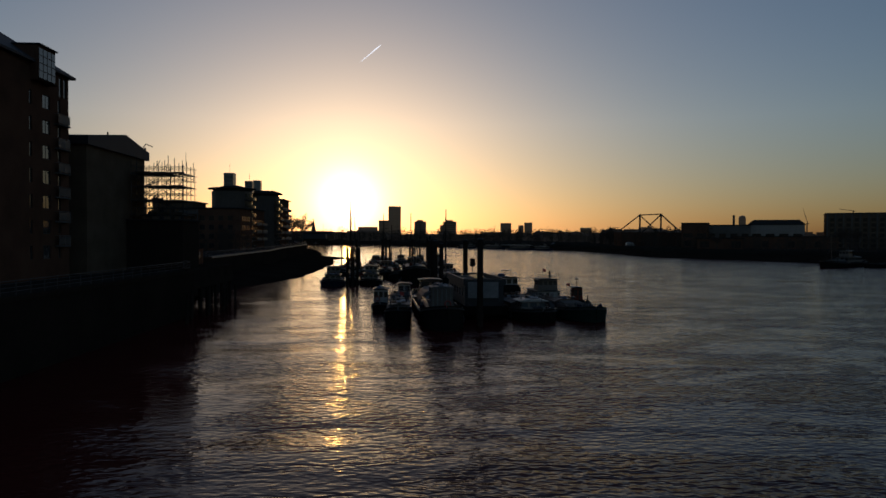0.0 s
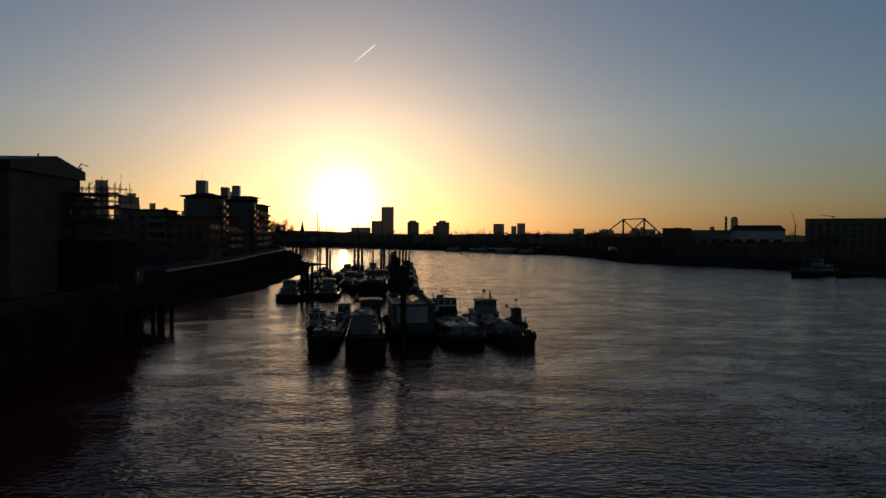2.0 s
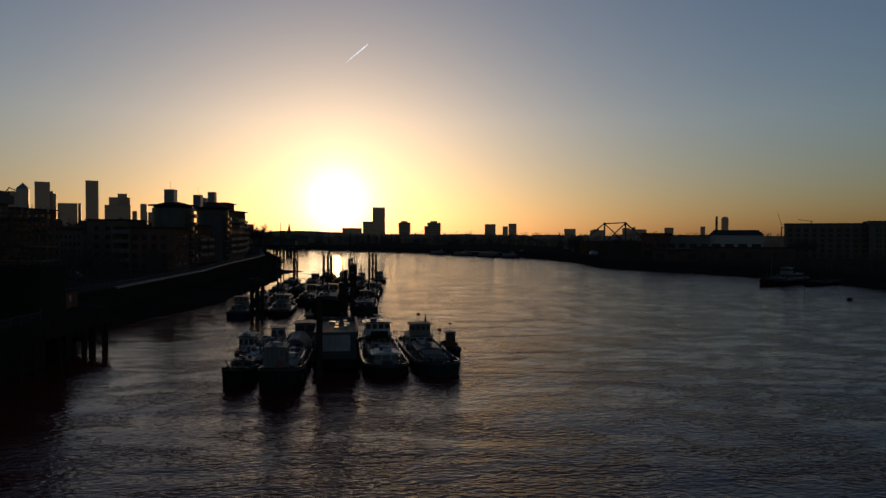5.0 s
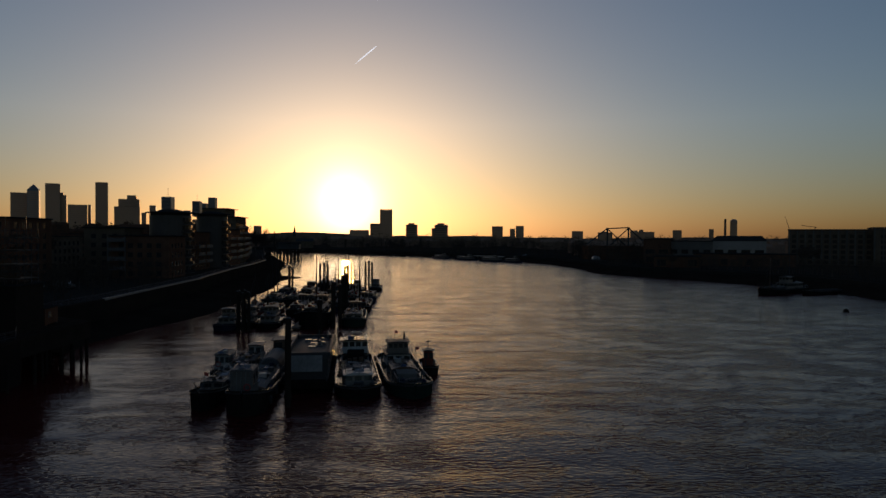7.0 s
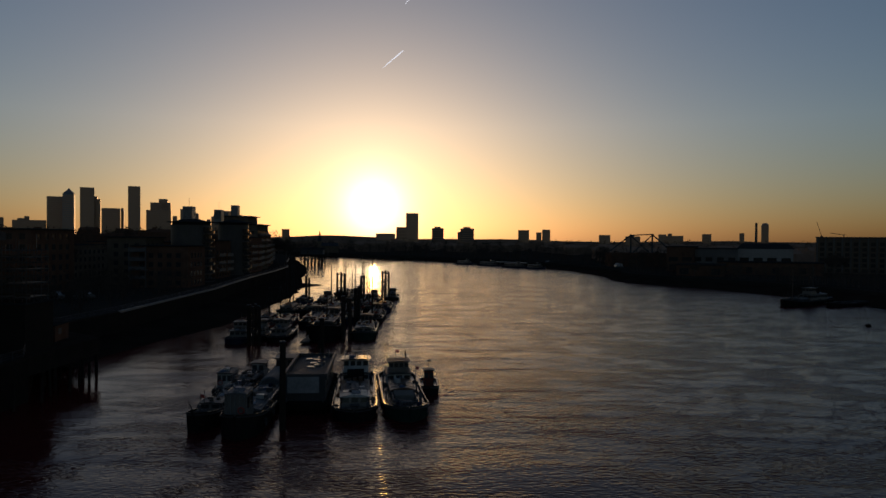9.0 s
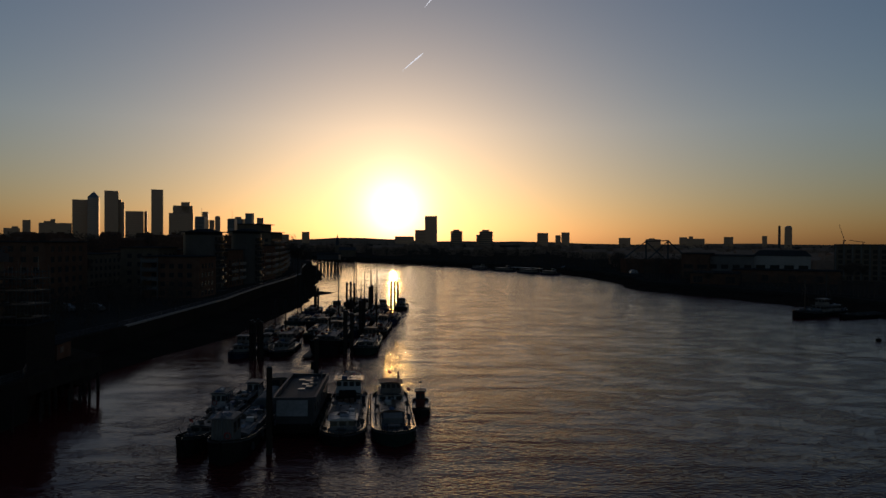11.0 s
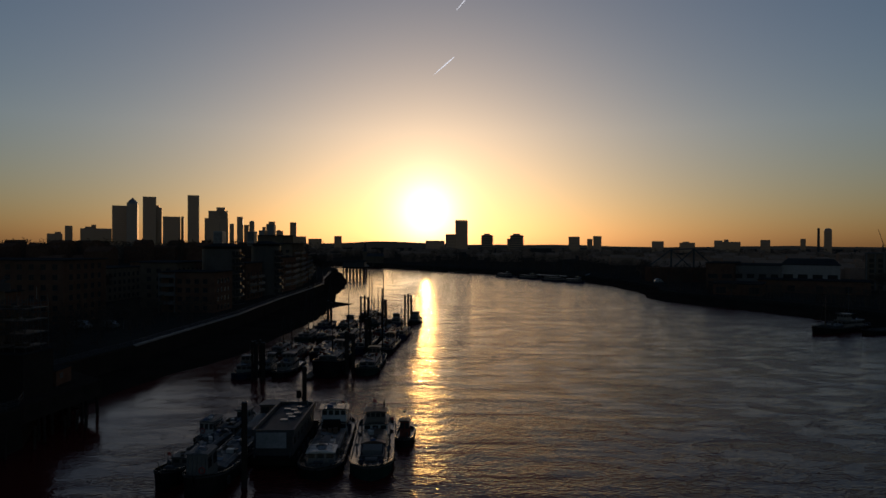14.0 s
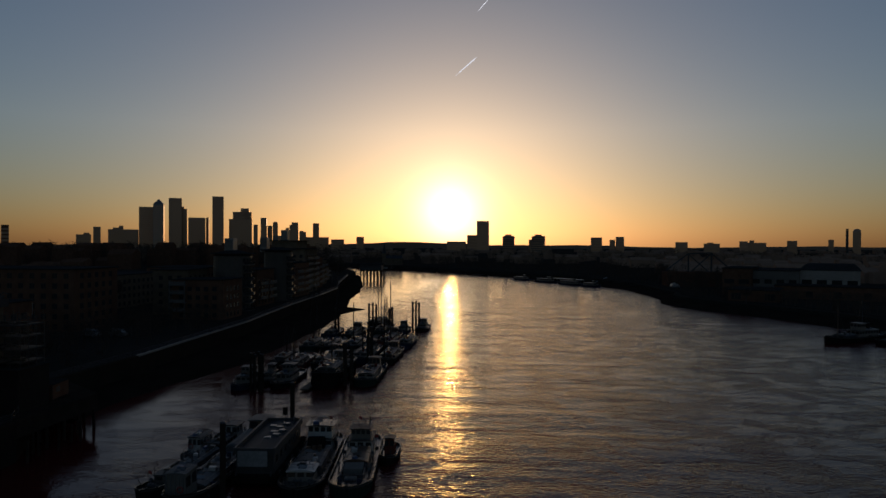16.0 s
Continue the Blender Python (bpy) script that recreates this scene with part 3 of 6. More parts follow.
def flats(label, x0, x1, y0, y1, z1, mat, roof_over=1.2, balconies=True, setback=None, pitch=3.6):
    t = thing("apartment_block", pose(0, 0, 0), label, "apartment block")
    floors = max(1, int((z1 - 6.2) / 3.0))
    plan = {"e": grid(y1 - y0, 5.8, floors, 3.0, pitch, 1.8, 1.7, 0.7), "s": grid(x1 - x0, 5.8, floors, 3.0, pitch, 1.6, 1.6, 0.8)}
    walls(t, x0, x1, y0, y1, 5.8, z1, mat, plan)
    part("roof", box(mesh(), x0 - roof_over, x1 + roof_over, y0 - roof_over, y1 + roof_over, z1, z1 + 0.4, 0.08), METALROOF, t)
    if balconies:
        for f in range(1, floors):
            balcony(t, x1, x1 + 1.6, y0 + 0.6, y0 + (y1 - y0) * 0.45, 5.8 + 3.0 * f)
            balcony(t, x1, x1 + 1.6, y0 + (y1 - y0) * 0.55, y1 - 0.6, 5.8 + 3.0 * f)
    if setback:
        a, b, c, d, zs = setback
        part("penthouse", box(mesh(), a, b, c, d, z1 + 0.4, zs, 0.06), mat, t)
        part("penthouse_roof", box(mesh(), a - 1, b + 1.4, c - 1, d + 1, zs, zs + 0.35, 0.06), METALROOF, t)
    return t


e = flats("stepped riverside flats with balconies and oversailing roofs", -90.0, -70.6, 352, 374, 29.3, YBRICK, setback=(-90, -76, 354, 372, 33.6))
part("vent_shaft", box(mesh(), -86.2, -82.6, 358, 362, 33.9, 39.6, 0.08), STEELCLAD, e)
part("plant_room", box(mesh(), -90.0, -87.0, 356, 362, 33.9, 36.5, 0.08), STEELCLAD, e)
flats("low brick flats behind the riverside promenade", -92.0, -78.5, 236, 252, 22.2, YBRICK, 0.6)
low = flats("low brick riverside flats with a stack of pale end balconies", -77.0, -58.5, 222, 238, 19.4, BRICK, 0.5, False, pitch=3.0)
for f in range(1, 5):
    z = 5.8 + 3.0 * f
    slab = part("balcony", box(mesh(), -77.4, -71.6, 220.2, 221.95, z - 0.25, z, 0.03), RENDER, low)
    part("infill_panel", box(mesh(), -77.3, -71.7, 220.22, 220.28, z + 0.1, z + 0.95), RENDER, slab)
    b = mesh()
    for k in range(6):
        x = -77.3 + 1.11 * k
        rod(b, (x, 220.25, z), (x, 220.25, z + 1.15), 0.03, seg=5)
    rod(b, (-77.3, 220.25, z + 1.15), (-71.7, 220.25, z + 1.15), 0.035, seg=5)
    part("balustrade", b, GALV, slab)
for x in (-77.3, -71.8):
    part("balcony_pier", box(mesh(), x - 0.15, x + 0.15, 220.3, 220.7, 5.8, 19.3, 0.02), RENDER, low)
flats("brown brick riverside flats", -84.0, -66.0, 272, 292, 21.0, BRICK, 0.5)
flats("brick flats with balconies beside the promenade", -84.0, -66.5, 322, 345, 22.5, BRICK, 0.5)
flats("brick riverside flats with flat roof", -96.0, -77.5, 384, 408, 24.0, BRICK, 0.5)
flats("brick riverside flats with flat roof", -103.0, -84.5, 418, 442, 21.5, YBRICK, 0.5)
flats("brown riverside flats near the pier", -116.0, -96.0, 455, 490, 19.0, YBRICK, 0.5)
flats("low block of flats with a flat roof", -112.0, -84.0, 138, 162, 17.0, BRICK, 0.4, balconies=False)
flats("low block of flats with a flat roof", -122.0, -88.0, 108, 130, 17.5, YBRICK, 0.4, balconies=False)
flats("dark block of flats with a flat roof terrace", -132.0, -87.4, 184, 206, 24.2, BRICK, 0.4, balconies=False)
flats("dark brick flats inland of the river", -150.0, -118.0, 250, 290, 19.0, YBRICK, 0.4, balconies=False)
flats("dark brick flats inland of the river", -142.0, -112.0, 320, 350, 20.0, BRICK, 0.4, balconies=False)


# pier at the river bend: deck on piles with a long shed
pier = thing("river_pier", pose(-91, 618, 0), "dark timber pier with a low shed on tall piles", "pier")
part("deck", box(mesh(), -11, 10, -6, 8, 7.2, 8.2, 0.05), PILEWOOD, pier)
for k in range(7):
    for y in (-5, 7):
        x = -10 + k * 3.2
        part("timber_post", rod(mesh(), (x, y, -1), (x, y, 7.4), 0.6, seg=8), PILEWOOD, pier)
for k in range(6):
    part("brace", rod(mesh(), (-10 + k * 3.2, -5.2, 2.0), (-6.8 + k * 3.2, -5.2, 7.0), 0.22, seg=5), PILEWOOD, pier)
part("shed", box(mesh(), -11, 9, -4, 6, 8.2, 12.6, 0.06), DARKSTEEL, pier)
part("shed_roof", prism(mesh(), [(-11.4, -4.5), (9.4, -4.5), (9.4, 6.5), (-11.4, 6.5)], 12.6, [13.0, 13.0, 14.2, 14.2]), METALROOF, pier)
for k in range(4):
    part("lamp_post", rod(mesh(), (-9 + 6 * k, -5.2, 8.2), (-9 + 6 * k, -5.2, 13.4), 0.12, seg=5), DARKSTEEL, pier)

# open timber wharf on piles at the corner of the near quay
jet = thing("wharf", pose(0, 0, 0), "old timber wharf on dark piles at the quay's corner", "wharf")
part("deck", prism(mesh(), [(-31.0, 87.4), (-30.8, 108.0), (-46.6, 120.0), (-47.2, 113.4), (-38.2, 101.4)], 3.3, 5.95), PILEWOOD, jet)
EDGE = ((-31.2, 88.5), (-31.1, 92.2), (-31.2, 95.4), (-31.1, 99.6), (-31.3, 103.4), (-31.2, 107.4), (-35.0, 110.6), (-39.0, 113.7), (-43.0, 116.8))
for k, (x, y) in enumerate(EDGE):
    part("timber_post", rod(mesh(), (x + 0.1 * (k % 3 - 1), y, -1.0), (x, y, 5.3), 0.27, 0.24, seg=9), PILEWOOD, jet)
for k, (x, y) in enumerate(((-34.2, 98.0), (-34.6, 103.0), (-38.5, 107.0), (-42.0, 111.0))):
    part("timber_post", rod(mesh(), (x, y, -1.0), (x, y, 5.2), 0.27, 0.24, seg=9), PILEWOOD, jet)
for (xa, ya), (xb, yb) in zip(EDGE, EDGE[1:]):
    part("waling", rod(mesh(), (xa, ya, 4.3), (xb, yb, 4.3), 0.16, seg=6), PILEWOOD, jet)
for k, (x, y, z, dx) in enumerate(((-28.2, 99.4, 3.4, 0.0), (-29.4, 98.8, 2.9, 0.15), (-28.6, 94.6, 3.2, 0.1), (-29.6, 91.5, 3.7, -0.1), (-28.8, 88.0, 3.3, 0.12), (-29.4, 83.0, 3.6, 0.0), (-28.4, 78.0, 3.7, 0.1))):
    part("fender_post", rod(mesh(), (x, y, -1.0), (x + dx, y, z), 0.22, 0.19, seg=9), PILEWOOD, jet)


cab_hut = thing("site_cabin", pose(-36.1, 103.6, 5.95, 0, 0, 8), "rust-brown steel site cabin standing on the timber wharf", "site cabin")
part("body", box(mesh(), -1.4, 1.4, -2.6, 2.6, 0.15, 2.6, 0.05), BRICK, cab_hut)
part("roof", box(mesh(), -1.5, 1.5, -2.7, 2.7, 2.6, 2.72, 0.03), METALROOF, cab_hut)
part("door", box(mesh(), -0.45, 0.45, -2.66, -2.6, 0.2, 2.2, 0.01), DARKSTEEL, cab_hut)
part("shutter", box(mesh(), 1.4, 1.44, -1.5, -0.3, 1.2, 2.1, 0.01), DARKSTEEL, cab_hut)
for y in (-2.2, 2.2):
    part("skid", box(mesh(), -1.4, 1.4, y - 0.12, y + 0.12, 0.0, 0.15), DARKSTEEL, cab_hut)


def van(x, y, z, rz, label, mat):
    t = thing("van", pose(x, y, z, 0, 0, rz), label, "van", "vans parked behind the riverside walk")
    side = [(-2.5, 0.45), (-2.5, 1.1), (-1.75, 1.35), (-1.0, 2.2), (2.4, 2.3), (2.5, 1.9), (2.5, 0.45)]
    part("body", loft(mesh(), [[(s * f, y, zz) for y, zz in side] for s, f in ((-1, 0.9), (-1, 0.97), (1, 0.97), (1, 0.9))]), mat, t)
    part("windscreen", loft(mesh(), [[(-0.75, -1.70, 1.41), (0.75, -1.70, 1.41), (0.75, -1.05, 2.15), (-0.75, -1.05, 2.15)], [(-0.75, -1.75, 1.41), (0.75, -1.75, 1.41), (0.75, -1.10, 2.15), (-0.75, -1.10, 2.15)]]), SKYGLASS, t)
    for yy in (-1.6, 1.6):
        for xx in (-0.86, 0.86):
            w = part("wheel", rod(mesh(), (xx - 0.1, yy, 0.34), (xx + 0.1, yy, 0.34), 0.34, seg=14), RUBBER, t)
            part("rim", rod(mesh(), (xx - 0.115, yy, 0.34), (xx + 0.115, yy, 0.34), 0.19, seg=10), GALV, w)


van(-76.3, 175.6, 5.8, 80, "pale van parked behind the riverside walk", RENDER)
van(-69.4, 177.2, 5.8, 85, "pale grey van parked beside low flats", RENDER)

# ---------------------------------------------------------------- far bank: frame, sheds, flats
fr = thing("gasholder_frame", pose(165, 474, 4.6), "dark steel lattice frame of masts and stays over the far bank", "steel frame")
for y in (-1, 1):
    for x in (-8.5, 6.5):
        part("mast", rod(mesh(), (x, y, 0), (x, y, 22.3), 0.32, seg=8), DARKSTEEL, fr)
    part("top_beam", rod(mesh(), (-8.9, y, 21.6), (6.9, y, 22.4), 0.38, seg=6), DARKSTEEL, fr)
    part("stay", rod(mesh(), (-8.5, y, 21.8), (-23, y, 10.5), 0.25, seg=6), DARKSTEEL, fr)
    part("stay", rod(mesh(), (6.5, y, 22.2), (19.5, y, 10.8), 0.25, seg=6), DARKSTEEL, fr)
    part("brace", rod(mesh(), (-8.5, y, 8), (6.5, y, 22), 0.2, seg=6), DARKSTEEL, fr)
    part("brace", rod(mesh(), (-8.5, y, 21.4), (6.5, y, 8), 0.2, seg=6), DARKSTEEL, fr)
for x in (-8.5, 6.5):
    part("cross_beam", rod(mesh(), (x, -1, 22), (x, 1, 22), 0.3, seg=6), DARKSTEEL, fr)
part("base_hall", box(mesh(), -24, 22, -8, 10, 0, 9.5, 0.1), BRICK, fr)


def shed(label, x0, x1, y0, y1, z1, mat, roof="flat", rise=2.0):
    t = thing("warehouse", pose(x0, y0, 0, 0, 0, -24), label, "warehouse")
    x0, x1, y0, y1 = 0, (x1 - x0) * 0.95, 0, y1 - y0
    w = x1 - x0
    bays = max(2, int(w / 6))
    ops = [(k * w / bays + 1.2, (k + 1) * w / bays - 1.2, 10.5, min(z1 - 1.5, 13.0), 2) for k in range(bays)]
    ops += [(k * w / bays + 1.6, (k + 1) * w / bays - 1.6, 5.4, 8.6, 0) for k in range(0, bays, 2)]
    d = y1 - y0
    wb = max(2, int(d / 7))
    west = [(k * d / wb + 1.5, (k + 1) * d / wb - 1.5, 10.5, min(z1 - 1.5, 13.0), 2) for k in range(wb)]
    walls(t, x0, x1, y0, y1, 4.6, z1, mat, {"s": ops, "w": west})
    if roof == "flat":
        part("roof", box(mesh(), x0 - 0.4, x1 + 0.4, y0 - 0.4, y1 + 0.4, z1, z1 + 0.5, 0.06), METALROOF, t)
    else:
        hip_roof(t, x0, x1, y0, y1, z1 + 0.25, rise, 0.5, METALROOF, inset=3.0)
    return t


shed("grey clad riverside warehouse with a flat roof", 158, 174, 402, 440, 18.9, BRICK)
shed("long pale warehouse on the far bank", 174, 200, 404, 450, 17.8, RENDER)
shed("tall grey warehouse with a chamfered roof", 200, 231, 402, 450, 18.2, STEELCLAD, "hip", 2.9)
shed("low riverside shed behind the trees", 176, 230, 372, 392, 11.0, BRICK)
shed("low brick riverside works", 146, 170, 350, 376, 10.0, BRICK)
bm = mesh()
rings = [[(2.6 * math.cos(math.pi * k / 10), y, 2.2 * math.sin(math.pi * k / 10)) for k in range(11)] for y in (0, 5)]
loft(bm, rings)
hut = thing("boat_shelter", pose(144, 455, 5.2), "small white domed shelter on the far bank", "shelter")
part("dome", bm, WHITE, hut)
part("plinth", box(mesh(), -2.9, 2.9, -0.3, 5.3, -0.9, 0.05, 0.02), CONCRETE, hut)


def far_flats(label, x0, x1, y0, y1, z1):
    t = thing("apartment_block", pose(x0, y0, 0, 0, 0, -29), label, "apartment block")
    x0, x1, y0, y1 = 0, x1 - x0, 0, y1 - y0
    f = int((z1 - 5.5) / 3.0)
    walls(t, x0, x1, y0, y1, 4.6, z1, YBRICK, {"s": grid(x1 - x0, 4.6, f, 3.0, 4.2, 2.2, 2.0, 0.6), "w": grid(y1 - y0, 4.6, f, 3.0, 3.6, 2.2, 2.0, 0.6)})
    part("parapet", box(mesh(), x0 - 0.3, x1 + 0.3, y0 - 0.3, y1 + 0.3, z1, z1 + 0.5, 0.05), CONCRETE, t)
    first = None
    for k in range(int((x1 - x0) / 4.2)):
        x = x0 + 0.3 + k * 4.2
        if first is None:
            first = part("pilaster", box(mesh(), 0, 0.7, -0.5, 0, 0, z1 - 4.7, 0.04), RENDER, t)
            first.matrix_basis = pose(x, y0, 4.6)
        else:
            share("pilaster", first, x, y0, 4.6)
    return t


a = far_flats("pale brick apartment block with vertical piers on the far bank", 242, 286, 394, 424, 24.9)
cr = mesh()
rod(cr, (15, 3, 26.4), (7, 3, 27.7), 0.16, seg=5)
rod(cr, (14, 3, 25.4), (14, 3, 26.8), 0.25, seg=6)
part("roof_hoist", cr, DARKSTEEL, a)
far_flats("dark brick apartment block close to the far shore", 276, 340, 368, 400, 26.0)
cr = thing("tower_crane", pose(524, 900, 4.6), "slim dark construction crane far behind the houses", "crane")
part("mast", box(mesh(), -0.6, 0.6, -0.6, 0.6, 0, 26, 0.1), DARKSTEEL, cr)
part("jib", rod(mesh(), (1, 0, 26), (-6, 0, 46), 0.4, 0.2, seg=5), DARKSTEEL, cr)
part("counter_jib", rod(mesh(), (0, 0, 25), (3, 0, 25.6), 0.5, seg=5), DARKSTEEL, cr)

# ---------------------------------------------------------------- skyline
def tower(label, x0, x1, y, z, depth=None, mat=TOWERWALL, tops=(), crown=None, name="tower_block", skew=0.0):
    """A far tower: shaft, floor bands as relief, stepped tops, parapet."""
    base = 3000 if y > 2500 else 2200 if y > 2000 else y
    x0, x1, z = 42 + (x0 - 42) * y / base, 42 + (x1 - 42) * y / base, 32 + (z - 32) * y / base
    turn = math.atan2((x0 + x1) / 2 - 30, y)
    w = (x1 - x0) * math.cos(turn)
    d = (depth or (x1 - x0) * 0.9) * 0.8
    if skew:
        shrink = w / (w * math.cos(radians(skew)) + d * math.sin(radians(skew)))
        w, d = w * shrink, d * shrink
    t = thing(name, pose((x0 + x1) / 2, y, 4.6, 0, 0, -math.degrees(turn) - skew), label, "tower")
    if skew:
        part("side_glazing", box(mesh(), w / 2 - 0.1, w / 2 + 0.4, d * 0.06, d * 0.94, 6, z - 9), SKYGLASS, t)
    part("shaft", box(mesh(), -w / 2, w / 2, 0, d, 0, z - 4.6, w * 0.01), mat, t)
    n = max(3, int((z - 10) / 9))
    band_mesh = None
    for k in range(n):
        zz = 4 + k * (z - 12) / n
        if band_mesh is None:
            band_mesh = part("window_band", box(mesh(), -w / 2 + w * 0.04, w / 2 - w * 0.04, -w * 0.01, w * 0.01, 0, (z - 12) / n * 0.55), HAZEGLASS, t)
            band_mesh.matrix_basis = pose(0, 0, zz)
        else:
            share("window_band", band_mesh, 0, 0, zz)
    for a0, a1, z1 in tops:
        part("upper_stage", box(mesh(), -w / 2 + a0 * w, -w / 2 + a1 * w, d * 0.1, d * 0.9, z - 4.6, z1 - 4.6, w * 0.01), mat, t)
    if crown == "pyramid":
        b = mesh()
        loft(b, [[(-w / 2, 0, z - 4.6), (w / 2, 0, z - 4.6), (w / 2, d, z - 4.6), (-w / 2, d, z - 4.6)],
                 [(-0.5, d / 2 - 0.5, z + w * 0.45), (0.5, d / 2 - 0.5, z + w * 0.45), (0.5, d / 2 + 0.5, z + w * 0.45), (-0.5, d / 2 + 0.5, z + w * 0.45)]])
        part("pyramid_roof", b, STEELCLAD, t)
    if crown == "crenel":
        b = mesh()
        for k in range(5):
            box(b, -w / 2 + k * w / 5 + w * 0.02, -w / 2 + k * w / 5 + w * 0.16, 0, d, z - 4.6, z - 1.6)
        part("crown_posts", b, mat, t)
    if crown == "dome":
        b = mesh()
        loft(b, [[(w * 0.5 * math.cos(q) * c, d / 2 + w * 0.5 * math.sin(q) * c, z - 4.6 + hh) for q in [2 * math.pi * k / 16 for k in range(16)]] for c, hh in ((0.98, 0), (0.92, w * 0.12), (0.7, w * 0.25), (0.3, w * 0.32))])
        part("dome", b, mat, t)
    return t


K = 3000
G = "glass and stone office tower of a distant business district"
R = "slim residential tower of a distant business district"
tower("red-brown tower block with a pale edge", -1159, -1139, 1480, 74, mat=BRICK)
tower(G, -1924, -1887, K, 108)
tower(G, -2010, -1935, K, 72, tops=((0.5, 0.9, 80),))
tower(G, -1850, -1700, K, 96, depth=70, tops=((0.15, 0.5, 104), (0.35, 0.5, 113)))
tower("broad square office tower of a distant business district", -1699, -1622, K + 60, 200)
tower("tall office tower crowned by a steel pyramid", -1634, -1577, K, 212, mat=STEELCLAD, crown="pyramid", skew=10.0)
tower("tall flat-topped residential tower of a distant business district", -1556, -1490, K, 240, skew=3.0)
tower(R, -1494, -1464, K + 40, 190, tops=((0.0, 0.5, 203),), skew=8.0)
tower("broad lower office tower of a distant business district", -1460, -1378, K, 150)
tower(R, -1376, -1362, K + 50, 150, skew=9.0)
tower("tallest slim slab tower of a distant business district", -1345, -1291, K - 60, 246, depth=30)
tower("stepped office tower of a distant business district", -1268, -1155, K, 143, depth=60, tops=((0.16, 0.98, 176), (0.5, 0.86, 192)), skew=5.0)
tower(R, -1150, -1130, K + 30, 118)
tower(R, -1118, -1089, K, 149, skew=7.0)
tower(R, -1084, -1062, K + 40, 113)
tower("rounded residential tower of a distant business district", -1060, -1036, K, 124, crown="dome")
tower(R, -1000, -984, K + 60, 104)
tower(R, -982, -941, K, 117, tops=((0.25, 0.98, 128),))
tower(R, -936, -905, K, 86, tops=((0.1, 0.6, 90),))
tower("slender residential tower standing apart", -874, -845, K, 124)
tower(G, -905, -800, K + 30, 62, depth=40)
tower(G, -790, -730, K + 30, 52, depth=40)
tower("lone tower block far off", -674, -640, K, 64)
tower("low slab block far beyond the river", -186, -124, 2200, 41, depth=20)
tower("low slab block beside the tall tower", -121, -88, 2200, 62, depth=25)
tower("tall residential tower beside the rising sun", -90, -50, 2195, 105, depth=34, crown="crenel")
for x0, x1 in ((-6, 30), (86, 127)):
    t = tower("ribbed post-war tower block far beyond the river", x0, x1, 2200, 59, tops=((0.2, 0.75, 64),))
    for k in range(7):
        part("balcony_band", box(mesh(), -(x1 - x0) / 2 - 1.6, (x1 - x0) / 2 + 1.6, -1.6, (x1 - x0) * 0.9 + 1.6, 6 + 7 * k, 9.5 + 7 * k), CONCRETE, t)
tower("square tower block far beyond the river", 76, 92, 2230, 48)
tower("square tower block far beyond the river", 270, 305, 2200, 55)
tower("small tower block far beyond the river", 328, 345, 2210, 48)
tower("square tower block far beyond the river", 347, 373, 2200, 57)
tower("low block far beyond the river", 529, 566, 2200, 41)
tower("low block far beyond the river", 614, 662, 2200, 37, tops=((0.2, 0.6, 40),))
tower("low block far beyond the river", 720, 745, 2200, 44)
tower("low block far beyond the river", 744, 800, 2200, 40, tops=((0.1, 0.35, 47),))
tower("low block far beyond the river", 860, 890, 2200, 46)
tower("low block far beyond the river", 980, 996, 2200, 50)
tower("round-topped tower block with a lift shaft", 1050, 1074, 2200, 76, crown="dome")
ch = thing("chimney", pose(1034, 2200, 4.6), "tall slim chimney far beyond the river", "chimney")
part("flue", rod(mesh(), (0, 0, 0), (0, 0, 77), 4.2, 3.4, seg=12), CONCRETE, ch)
part("rim", rod(mesh(), (0, 0, 77), (0, 0, 78.5), 3.9, seg=12), CONCRETE, ch)
sp = thing("church", pose(-134, 892, 4.6), "dark church with a slim spire beyond the river bend", "church")
part("tower", box(mesh(), -2.6, 2.6, -2.6, 2.6, 0, 15, 0.1), YBRICK, sp)
part("spire", rod(mesh(), (0, 0, 15), (0, 0, 29), 2.7, 0.12, seg=8), SLATE, sp)
part("nave", prism(mesh(), [(2.6, -5), (24, -5), (24, 5), (2.6, 5)], 0, 8.5), YBRICK, sp)
part("nave_roof", loft(mesh(), [[(x, -5.4, 8.5), (x, 0, 12.5), (x, 5.4, 8.5)] for x in (2.6, 24.4)]), SLATE, sp)


